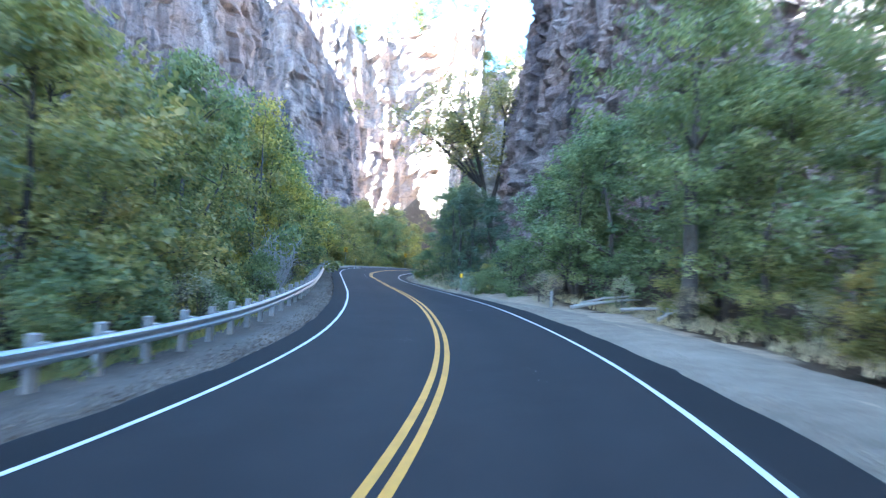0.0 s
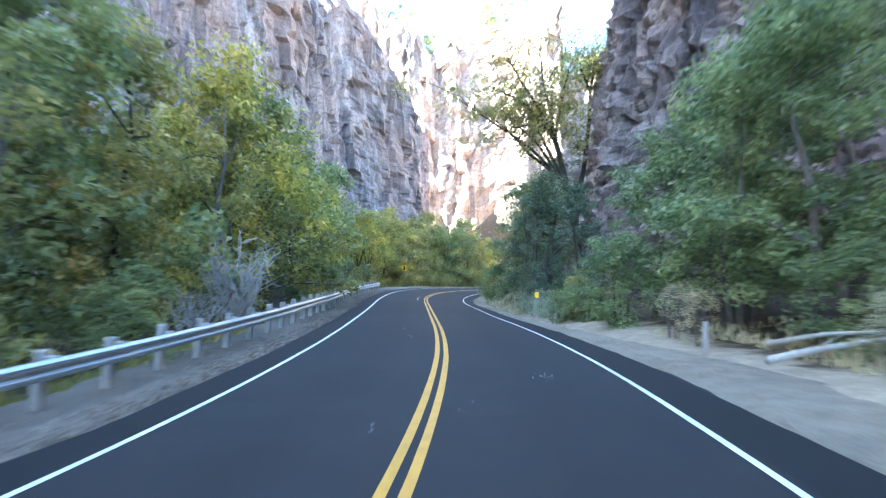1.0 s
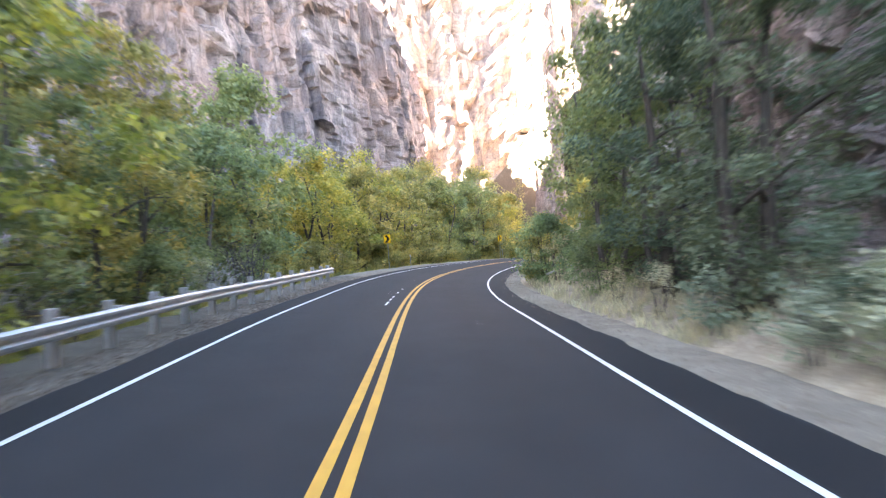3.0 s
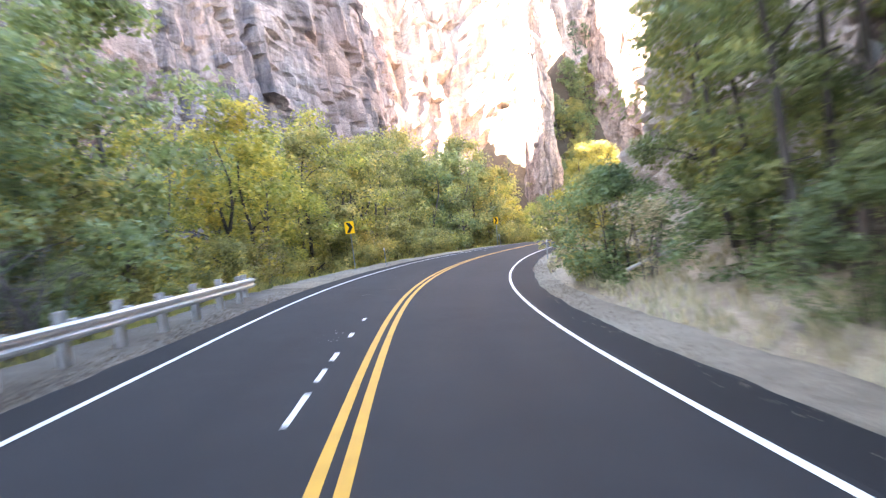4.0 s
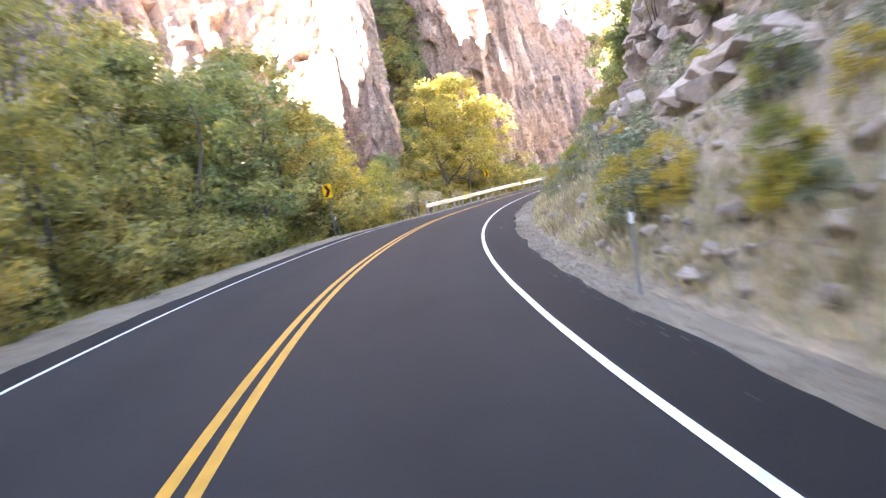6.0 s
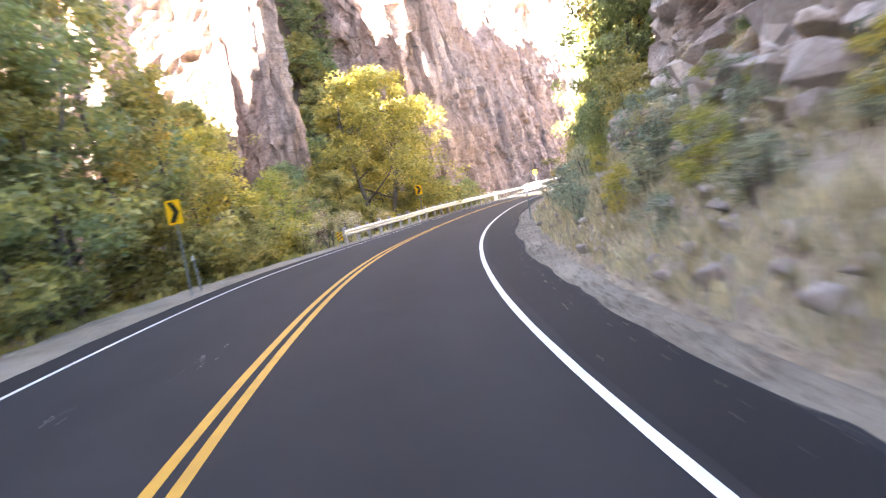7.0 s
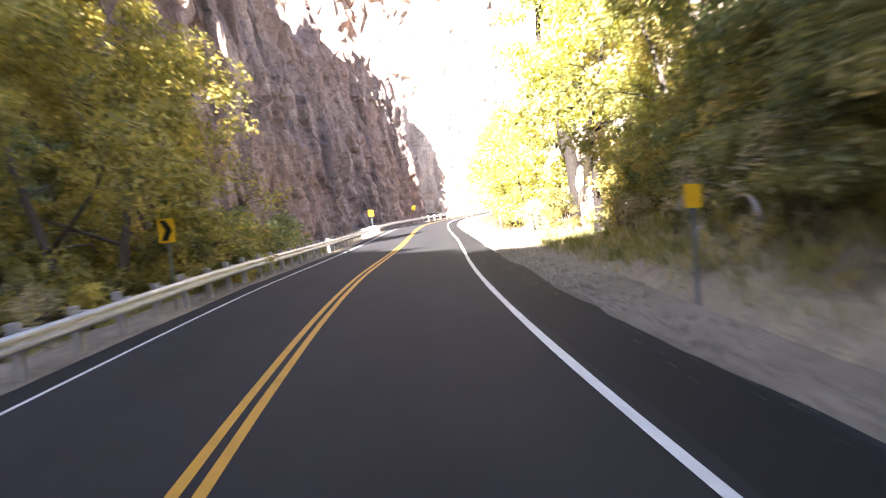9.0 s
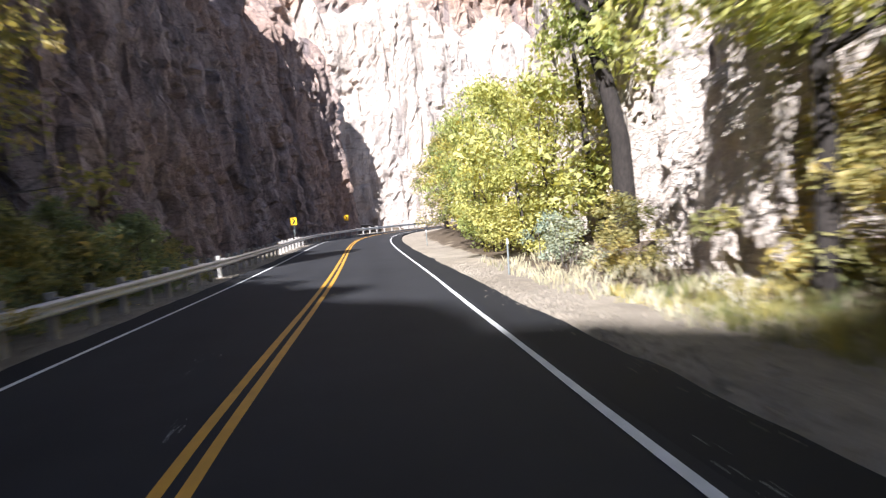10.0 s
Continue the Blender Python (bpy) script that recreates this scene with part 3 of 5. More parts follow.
FAR_OB = cliff("cliff_far", "sunlit pale cliffs high over the canyon", [(-150, 120), (-90, 185), (-45, 196), (-33, 200), (-10, 214), (12, 212), (30, 240), (60, 262), (110, 268), (190, 240)], [75, 84, 74, 69, 70, 67, 72, 78, 76, 70], ROCK_FAR, 21.3, 1.4, 3.6, 0.2, thick=40, size=1.7)
# canyon side on which the lane runs
cliff("cliff_east", "jointed grey-pink cliff over the road", [(8.5, 82), (6.6, 70), (6.2, 60), (9, 52), (16, 45), (22, 32), (25, 8), (20, -20), (10, -60)], [26, 28, 30, 30, 28, 28, 28, 30, 30], ROCK_GREY, 31.9, 0.40, 1.6, 0.08, size=0.62, block=(.62, .26), relief=1.1)
OUTCROP = [along(s, o).xy for s, o in ((152, 22), (144, 16.5), (136, 12.5), (130, 9.4), (124, 8.8), (117, 9.8), (110, 10.6), (102, 9.8), (96, 8.8), (90, 8.6), (85, 10), (80, 14))]
OUTCROP_OB = cliff("cliff_outcrop", "broken grey rock outcrop over a dry slope", OUTCROP, [8, 14, 20, 22, 22, 22, 22, 21, 20, 20, 20, 18], ROCK_TALUS, 41.7, 0.32, 1.25, 0.30, size=0.6, block=(1.0, .32), relief=1.5)
# part of the sun's brightness here is put into the rock colour
cliff("cliff_bright", "sunlit rock wall beside the verge, with glare in its pale colour", [(78, 176), (60, 178), (48, 168), (36, 155), (30, 149.8), (26, 146.2), (23.4, 143.4), (25, 138.5), (30, 134)], [26, 26, 24, 22, 20, 19, 18, 16, 14], ROCK_SUNLIT, 52.3, 0.34, 0.9, 0.05, size=0.9, clefts=((30.2, 150.0, 2.6, 2.6), (27.3, 147.3, 2.3, 2.2), (34.2, 153.5, 1.8, 2.2)))


# ---- guard rails ----
def rail_beam(name, path, mat):
    """A W-shaped steel beam along places on the road's plan, facing the lane."""
    prof = [(0.0, -0.155), (0.035, -0.15), (0.082, -0.105), (0.082, -0.06), (0.03, -0.02), (0.03, 0.02), (0.082, 0.06), (0.082, 0.105), (0.035, 0.15), (0.0, 0.155)]
    prof = prof + [(a - 0.006, b) for a, b in reversed(prof)]
    verts, faces, n = [], [], len(prof)
    for i, p in enumerate(path):
        d = (path[min(i + 1, len(path) - 1)] - path[max(0, i - 1)])
        d.z = 0
        d.normalize()
        side = Vector((d.y, -d.x, 0))
        verts += [p + side * a + Vector((0, 0, b)) for a, b in prof]
    for i in range(len(path) - 1):
        for k in range(n):
            faces.append((i * n + k, i * n + (k + 1) % n, (i + 1) * n + (k + 1) % n, (i + 1) * n + k))
    faces.append(tuple(reversed(range(n))))
    faces.append(tuple((len(path) - 1) * n + k for k in range(n)))
    return mesh_of(name, verts, faces, mat)


POST_MESH = box_mesh("post", 0.16, 0.20, 1.25, POST_WOOD, 0.012)
BLOCK_MESH = box_mesh("spacer_block", 0.15, 0.19, 0.36, POST_WOOD, 0.012)


def guard_rail(s_knots, offs, tops, label):
    base = along(s_knots[0], offs[0])
    rail = tagged(new("guard_rail"), label, "guard rail", "guard rails")
    rail.matrix_basis = Matrix.Translation(base)
    ss = np.arange(s_knots[0], s_knots[-1] + 0.01, 0.95)
    o, h = np.interp(ss, s_knots, offs), np.interp(ss, s_knots, tops)
    path = [along(a, b, c - 0.155) - base for a, b, c in zip(ss, o, h)]
    part("beam", rail_beam("beam", path, STEEL), rail, "galvanised steel W-beam")
    rnd = random.Random(int(s_knots[0]) + 90)
    for i in range(1, len(ss), 2):
        turn = heading(ss[i])
        p = along(ss[i], o[i] - 0.27, h[i] - 1.12) - base
        tilt = pose(p.x, p.y, p.z + rnd.uniform(-0.03, 0.05), rnd.uniform(-2, 2), rnd.uniform(-2, 2), turn)
        part("post", POST_MESH, rail, "", tilt)
        q = along(ss[i], o[i] - 0.09, h[i] - 0.335) - base
        part("spacer_block", BLOCK_MESH, rail, "", pose(q.x, q.y, q.z, 0, 0, turn))
    return rail


guard_rail([-60, 10, 24, 36, 50, 65, 76, 80, 83], [-5.9, -5.9, -5.7, -5.3, -5.15, -5.0, -4.95, -5.2, -6.2], [.74, .74, .74, .74, .74, .74, .74, .70, .52], "long galvanised guard rail on grey wooden posts")
rail_b = guard_rail([132.5, 136, 150, 200, 262], [-4.35, -4.5, -4.7, -4.9, -5.0], [.74, .76, .78, .78, .78], "guard rail on wooden posts curving below a red cliff")


# ---- signs and posts ----
def u_post(name, h, w=0.06):
    """A flanged steel channel post."""
    prof = [(-w / 2, 0.0), (-w / 4, 0.0), (-w / 4, -0.03), (w / 4, -0.03), (w / 4, 0.0), (w / 2, 0.0), (w / 2, 0.006), (w / 5, 0.006), (w / 5, -0.024), (-w / 5, -0.024), (-w / 5, 0.006), (-w / 2, 0.006)]
    n = len(prof)
    verts = [(a, b, -0.35) for a, b in prof] + [(a, b, h) for a, b in prof]
    faces = [(k, (k + 1) % n, n + (k + 1) % n, n + k) for k in range(n)] + [tuple(reversed(range(n))), tuple(range(n, 2 * n))]
    return mesh_of(name, verts, faces, POST_STEEL)


def plate(name, w, h, z, mat, y=-0.037, r=0.04, thick=0.004):
    """A sign plate with rounded corners, its face towards -y."""
    ring = []
    for cx, cz, a0 in ((w / 2 - r, h / 2 - r, 0), (-w / 2 + r, h / 2 - r, 90), (-w / 2 + r, -h / 2 + r, 180), (w / 2 - r, -h / 2 + r, 270)):
        for k in range(5):
            a = radians(a0 + 22.5 * k)
            ring.append((cx + r * math.cos(a), cz + r * math.sin(a)))
    n = len(ring)
    verts = [(a, y, z + b) for a, b in ring] + [(a, y + thick, z + b) for a, b in ring]
    faces = [tuple(range(n)), tuple(reversed(range(n, 2 * n)))] + [(k, n + k, n + (k + 1) % n, (k + 1) % n) for k in range(n)]
    return mesh_of(name, verts, faces, mat)


def chevron_mesh(w, h, z):
    """A thick arrow head that points to +x, a little proud of the plate."""
    y, t = -0.041, 0.38 * w
    outer = [(-w * .36, h * .42), (-w * .36 + t, h * .42), (w * .36, 0), (-w * .36 + t, -h * .42), (-w * .36, -h * .42), (w * .36 - t, 0)]
    verts = [(a, y, z + b) for a, b in outer] + [(a, y + 0.003, z + b) for a, b in outer]
    faces = [(0, 5, 2, 1), (5, 4, 3, 2)] + [(k, (k + 1) % 6, 6 + (k + 1) % 6, 6 + k) for k in range(6)]
    return mesh_of("chevron", verts, faces, SIGN_BLACK)


def chevron_sign():
    sign = tagged(new("chevron_sign"), "yellow chevron sign with black arrow on steel post", "road sign", "chevron signs along the bend")
    part("post", u_post("post", 2.62), sign)
    panel = part("panel", plate("panel", 0.60, 0.68, 2.38, SIGN_YELLOW), sign, "yellow sign plate")
    part("chevron", chevron_mesh(0.60, 0.68, 2.38), panel, "black chevron")
    bolt = box_mesh("bolt", 0.022, 0.012, 0.022, STEEL, 0.003)
    for z in (2.16, 2.60):
        part("bolt", bolt, panel, "", Matrix.Translation((0, -0.045, z)))
    return sign


first_sign = chevron_sign()
SIGNS = [(94.0, -5.6, -2, 14), (120.0, -5.0, 2, 22), (148.5, -5.2, 3, 20), (206.0, -5.6, 1, 16), (228.5, -5.7, 0, 14)]
for i, (s, o, tilt, toward) in enumerate(SIGNS):
    p = along(s, o)
    p.z = p.z - 0.16 if i == 2 else min(p.z, float(ground_at(p.x, p.y)[0]) + 0.02)
    m = Matrix.Translation(p) @ pose(0, 0, 0, 0, tilt, heading(s) - toward)
    if i == 0:
        first_sign.matrix_basis = m
    else:
        copy_thing(first_sign, m)


def marker_post():
    """A yellow object marker: a narrow plate on a short post."""
    ob = tagged(new("object_marker"), "yellow rectangular marker plate on short steel post", "road marker", "yellow object markers")
    part("post", u_post("post", 1.52), ob)
    part("panel", plate("panel", 0.22, 0.31, 1.35, SIGN_YELLOW, r=0.025), ob, "yellow reflective plate")
    return ob


marker = marker_post()
marker.matrix_basis = Matrix.Translation(rest(50.2, 5.75)) @ pose(0, 0, 0, 0, -1.5, heading(50) - 12)
copy_thing(marker, Matrix.Translation(rest(138.2, 5.55)) @ pose(0, 0, 0, -1, 3, heading(138) - 18))


def delineator():
    ob = tagged(new("delineator_post"), "slim grey roadside post with white reflector", "delineator post", "delineator posts")
    part("post", u_post("post", 1.12, 0.055), ob)
    part("reflector", plate("reflector", 0.065, 0.15, 1.02, SIGN_WHITE, r=0.02), ob, "white reflector")
    return ob


deli = delineator()
deli.matrix_basis = Matrix.Translation(rest(96.8, -4.75)) @ pose(0, 0, 0, 0, -2, heading(97))
for s, o, tilt in ((121.2, -5.3, -3), (97.0, 4.75, 2), (126.5, 4.85, 1), (164.0, 5.6, 1), (190.0, 5.6, 0)):
    copy_thing(deli, Matrix.Translation(rest(s, o)) @ pose(0, 0, 0, 0, tilt, heading(s) - 6))


def rail_end_marker():
    """The small striped plate at the rail's near end."""
    ob = tagged(new("rail_end_marker"), "yellow and black striped plate at guard rail end", "road marker")
    part("panel", plate("panel", 0.30, 0.42, 0.55, SIGN_YELLOW, y=-0.02, r=0.02), ob)
    for k in range(3):
        z = 0.41 + 0.14 * k
        verts = [(-.149, -.024, z - .07), (.149, -.024, z + .07), (.149, -.024, z + .13), (-.149, -.024, z - .01)]
        verts = [(a, b, min(max(c, .342), .758)) for a, b, c in verts]
        verts += [(a, b + .003, c) for a, b, c in verts]
        part("stripe", mesh_of("stripe", verts, [(0, 1, 2, 3), (0, 4, 5, 1), (1, 5, 6, 2), (2, 6, 7, 3), (3, 7, 4, 0)], SIGN_BLACK), ob, "black stripe")
    part("post", u_post("post", 0.78), ob)
    return ob


rail_end_marker().matrix_basis = Matrix.Translation(along(132.2, -4.45, -0.02)) @ pose(0, 0, 0, 0, 0, heading(132) - 10)

# ---- paint marks on the lanes ----
for a, b in ((65.6, 67.0), (67.7, 68.5), (69.2, 69.9), (71.6, 72.1), (74.0, 74.4)):
    part("paint_dash", strip("paint_dash", a, b, -0.745, -0.665, 0.006, WHITE_PAINT, 0.1, 0, 0.012, 1, int(a)), road, "short white paint dash")
rnd = random.Random(5)
for s, o, size in ((27.0, 2.0, .5), (27.0, 1.95, .3), (27.1, 2.05, .25), (26.9, 2.0, .3), (24.5, .6, .3), (23.0, -.7, .3), (11.5, 1.7, .35), (80.0, -1.5, .4), (81.5, -.7, .4), (110.5, -.9, .4), (109.0, -1.9, .3), (123.5, -.8, .4), (146.5, -.9, .4), (38.5, -1.3, .6), (36.0, -.8, .7), (72.0, -1.1, .6), (72.5, 2.7, .4), (87.5, -1.4, .6), (89.0, -.7, .5), (154.0, -1.0, .4), (150.5, -.4, .2), (131.0, -1.1, .4), (44.0, 2.9, .3), (142, 3.9, .3), (148, 3.6, .3), (60, 1.9, .3), (17, -.9, .3)):
    verts, faces = [], []
    for k in range(rnd.randint(6, 14)):
        c = along(s + rnd.gauss(0, size), o + rnd.gauss(0, size * .28), 0.006)
        r = rnd.uniform(.005, .016)
        b = len(verts)
        n = 6
        for q in range(n):
            w = 2 * math.pi * q / n
            e = along(s, o)
            verts.append(c + Vector((math.cos(w) * r * rnd.uniform(.6, 1.4), math.sin(w) * r * rnd.uniform(.8, 1.5), 0)))
        faces.append(tuple(range(b, b + n)))
    part("paint_splash", mesh_of("paint_splash", verts, faces, WHITE_PAINT), road, "white paint flecks")


# ---- trees and brush ----
def leaf_cloud(rnd, centres, per, spread, size, flat=0.5):
    """Many small folded leaves about the centres, as vertex and face lists."""
    g = np.random.RandomState(rnd.randint(0, 10**6))
    c = np.array([list(p) for p, _ in centres])
    w = np.array([q for _, q in centres])
    n = per * len(c)
    idx = np.repeat(np.arange(len(c)), per)
    d = g.normal(size=(n, 3))
    d *= (g.rand(n, 1) ** 0.45) / np.linalg.norm(d, axis=1, keepdims=True)
    pos = c[idx] + d * (spread * w[idx])[:, None] * np.array([1, 1, 0.72])
    out = d.copy()
    out[:, 2] = np.abs(out[:, 2]) * 0.6 + flat
    nrm = out + g.normal(size=(n, 3)) * 0.55
    nrm /= np.linalg.norm(nrm, axis=1, keepdims=True)
    t = np.cross(nrm, g.normal(size=(n, 3)))
    t /= np.linalg.norm(t, axis=1, keepdims=True) + 1e-9
    b = np.cross(nrm, t)
    L = size * g.uniform(0.6, 1.35, (n, 1))
    v = np.stack([pos - t * L * 0.55, pos + t * L * 0.45 + b * L * 0.30, pos + t * L * 0.45 - b * L * 0.30 + nrm * L * 0.12], 1).reshape(-1, 3)
    return v, np.arange(3 * n).reshape(-1, 3)


def quick_mesh(name, v, f, mat):
    me = bpy.data.meshes.new(name)
    me.vertices.add(len(v))
    me.vertices.foreach_set("co", v.ravel())
    me.loops.add(f.size)
    me.loops.foreach_set("vertex_index", f.ravel())
    me.polygons.add(len(f))
    me.polygons.foreach_set("loop_start", np.arange(len(f)) * f.shape[1])
    me.materials.append(mat)
    me.update(calc_edges=True)
    return me


def bent(rnd, a, b, n, wob):
    """Points on a gently bending way from a to b."""
    o, pts = rnd.uniform(0, 90), []
    for i in range(n + 1):
        f = i / n
        k = math.sin(math.pi * f) if i < n else 0
        sway = Vector((noise.noise((f * 1.6, o, 0)), noise.noise((f * 1.6, o, 7)), 0.5 + 0.5 * noise.noise((f * 1.6, o, 3))))
        pts.append(a.lerp(b, f) + sway * (wob * 3.0 * k))
    return pts


def tree(kind, label, seed, h, r, low, clumps, per, size, mat, bark, trunk_r=0.16, stems=1, lean=(0, 0), limbs=9, spread=0.85, top_heavy=0.0, leafy=1.45):
    """A trunk or several stems with limbs, and a crown of small leaves with an uneven outline and gaps."""
    rnd = random.Random(seed)
    ob = tagged(new(kind), label, "bush" if h < 4.5 else "tree")
    verts, faces, centres = [], [], []
    heads = []
    for k in range(stems):
        a = 2 * math.pi * k / stems + rnd.random()
        foot = Vector((math.cos(a), math.sin(a), 0)) * (0.12 * r if stems > 1 else 0)
        foot.z = -0.5
        head = Vector((lean[0] + math.cos(a) * r * .35 * (stems > 1), lean[1] + math.sin(a) * r * .35 * (stems > 1), h * rnd.uniform(.78, .9)))
        pts = bent(rnd, foot, head, 7, 0.035 * h)
        rad = [trunk_r * (1.25 if i == 0 else 1.0) * (1 - 0.85 * i / 7) for i in range(8)]
        tube(verts, faces, pts, rad, 8)
        heads.append(pts)
    for k in range(int(clumps * .74)):
        for _ in range(20):
            a, q = rnd.uniform(0, 2 * math.pi), math.sqrt(rnd.random())
            f = rnd.random()
            belly = math.sin(math.pi * min(1, max(0.02, (f + 0.12 - top_heavy * .1) / 1.15)) ** 0.8) ** 0.6
            lobes = 0.74 + 0.75 * noise.noise((math.cos(a) * 1.4, math.sin(a) * 1.4, f * 3 + seed))
            rr = r * belly * lobes * q
            p = Vector((math.cos(a) * rr + lean[0] * (low + f * (1 - low)), math.sin(a) * rr + lean[1] * (low + f * (1 - low)), h * (low + f * (1 - low))))
            if rr > 0.45 * r * belly * lobes or f > 0.75 or rnd.random() < 0.3:
                break
        centres.append((p, rnd.uniform(0.55, 1.25)))
    ends = rnd.sample(centres, min(limbs, len(centres)))
    lone = kind != "tree" and h > 10
    for i, (p, _) in enumerate(ends):
        bv, bf = ([], []) if lone else (verts, faces)
        pts = heads[i % stems]
        want = max(0.12 * h, min(p.z - 0.35 * math.hypot(p.x, p.y), h * .8))
        j = min(range(len(pts)), key=lambda q: abs(pts[q].z - want))
        path = bent(rnd, pts[j], p, 4, 0.02 * h)
        r0 = trunk_r * (0.5 - 0.05 * j)
        tube(bv, bf, path, [max(.012, r0 * (1 - .85 * q / 4)) for q in range(5)], 5)
        for _ in range(1):
            mid = path[rnd.randint(2, 3)]
            tip = mid + Vector((rnd.gauss(0, .16), rnd.gauss(0, .16), rnd.uniform(0, .22))) * r
            tv, tf = ([], []) if lone else (verts, faces)
            tube(tv, tf, bent(rnd, mid, tip, 2, .01 * h), [r0 * .3, r0 * .2, .008], 4)
        if lone:
            limb = part("limb", mesh_of("limb", bv, bf, bark, True), ob)
            part("twig", mesh_of("twig", tv, tf, bark, True), limb)
    part("trunk", mesh_of("trunk", verts, faces, bark, True), ob)
    v, f = leaf_cloud(rnd, centres, int(per * leafy * 1.06), spread, size * 0.88 * (1.35 / leafy) ** 0.5)
    part("crown", quick_mesh("crown", v, f, mat), ob)
    return ob


def bare_bush(seed, h, r, twigs, label, bark, stout=1.0):
    """Leafless forked branches, each with its twigs."""
    rnd = random.Random(seed)
    ob = tagged(new("bare_bush"), label, "bush")
    for _ in range(twigs):
        verts, faces = [], []
        a = rnd.uniform(0, 6.28)
        tip = Vector((math.cos(a) * r * rnd.uniform(.2, 1), math.sin(a) * r * rnd.uniform(.2, 1), h * rnd.uniform(.45, 1)))
        pts = bent(rnd, Vector((rnd.gauss(0, .1), rnd.gauss(0, .1), -.2)), tip, 6, .06 * h)
        r0 = rnd.uniform(.015, .04) * stout
        tube(verts, faces, pts, [r0 * (1 - .8 * i / 6) for i in range(7)], 5)
        for _ in range(5):
            m = pts[rnd.randint(2, 5)]
            e = m + Vector((rnd.gauss(0, .3), rnd.gauss(0, .3), rnd.uniform(-.05, .4))) * r * .7
            tube(verts, faces, bent(rnd, m, e, 3, .03 * h), [r0 * .45, r0 * .35, r0 * .25, .005], 4)
        part("branch", mesh_of("branch", verts, faces, bark), ob)
    return ob


KINDS = {}


def kind_of(key, makers):
    KINDS[key] = [[m, None, 0.0] for m in makers]


def plant(key, s, off, h, nominal, rnd, at=None):
    """One tree or bush at a place, scaled to its height."""
    slot = KINDS[key][rnd.randrange(len(KINDS[key]))]
    k = h / nominal
    p = at or rest(s, off, 0.05)
    turn = pose(0, 0, 0, 0, 0, rnd.uniform(0, 360))
    wide = rnd.uniform(.9, 1.15)
    if slot[1] is None:
        slot[1] = slot[0]()
        slot[1].matrix_basis = Matrix.Translation(p) @ turn @ Matrix.Diagonal((k * wide, k * wide, k, 1))
        slot[2] = (k * wide, k)
        return slot[1]
    kw, kh = slot[2]
    return copy_thing(slot[1], Matrix.Translation(p) @ turn @ Matrix.Diagonal((k * wide / kw, k * wide / kw, k / kh, 1)))


kind_of("green", [lambda: tree("tree", "green broadleaf tree with grey trunk beside the road", 11, 10, 4.0, .16, 95, 85, .24, LEAF_GREEN, BARK, .17, 1, (.4, .2)),
                  lambda: tree("tree", "green streamside tree with several stems", 12, 10, 3.7, .12, 95, 85, .22, LEAF_GREEN, BARK, .12, 3),
                  lambda: tree("tree", "green leaning broadleaf tree with open crown", 13, 10, 3.8, .2, 80, 85, .25, LEAF_GREEN, BARK, .16, 1, (-.9, .6))])
kind_of("mixed", [lambda: tree("tree", "green tree with leaves turning yellow", 21, 9, 3.6, .10, 95, 85, .22, LEAF_MIXED, BARK, .12, 2),
                  lambda: tree("tree", "bushy tree in yellow-green autumn leaf", 22, 9, 3.9, .07, 100, 85, .21, LEAF_MIXED, BARK, .11, 3),
                  lambda: tree("tree", "tall tree with turning autumn leaves", 23, 9, 3.2, .12, 85, 85, .23, LEAF_MIXED, BARK_DARK, .13, 1, (.3, -.4))])
kind_of("yellow", [lambda: tree("tree", "golden-yellow autumn tree above the brush", 31, 8, 3.3, .08, 90, 80, .21, LEAF_YELLOW, BARK, .11, 2),
                   lambda: tree("tree", "yellow autumn tree with thin stems", 32, 8, 3.0, .12, 80, 80, .22, LEAF_YELLOW, BARK_DARK, .10, 3)])
kind_of("lime", [lambda: tree("tree", "bushy lime-green tree in full sun", 35, 8, 3.5, .03, 120, 85, .2, LEAF_LIME, BARK_DARK, .11, 3),
                 lambda: tree("tree", "light yellow-green tree beside the sunlit rock", 36, 8, 3.2, .04, 110, 85, .2, LEAF_LIME, BARK_DARK, .10, 2)])
kind_of("juniper", [lambda: tree("juniper", "dark blue-green juniper below the cliff", 41, 8, 2.9, .04, 110, 110, .13, LEAF_DARK, BARK_DARK, .2, 2, (0, 0), 8, .62),
                    lambda: tree("juniper", "dense dark evergreen tree beside the verge", 42, 8, 2.6, .03, 110, 110, .13, LEAF_DARK, BARK_DARK, .18, 1, (.3, .1), 8, .6)])
kind_of("conifer", [lambda: tree("conifer", "dark conifer on the rim of the cliffs", 43, 8, 2.3, .04, 60, 32, .3, LEAF_DARK, BARK_DARK, .14, 1, (0, 0), 2, .7, leafy=1.0)])
kind_of("bush", [lambda: tree("bush", "leafy green roadside bush", 51, 3, 1.9, .0, 72, 80, .14, LEAF_GREEN, BARK_DARK, .025, 5, (0, 0), 3, .52, leafy=1.2),
                 lambda: tree("bush", "rounded yellow-green bush on the bank", 52, 3, 2.0, .0, 72, 80, .14, LEAF_MIXED, BARK_DARK, .025, 5, (0, 0), 3, .52, leafy=1.2)])
kind_of("obush", [lambda: tree("bush", "olive and brown autumn bush beside the bend", 55, 3, 1.9, .0, 72, 80, .14, LEAF_MIXED, BARK_DARK, .025, 5, (0, 0), 3, .52, leafy=1.2)])
kind_of("ybush", [lambda: tree("bush", "yellow autumn bush at the road edge", 61, 3, 1.9, .0, 64, 76, .13, LEAF_YELLOW, BARK_DARK, .022, 5, (0, 0), 3, .5, leafy=1.2)])
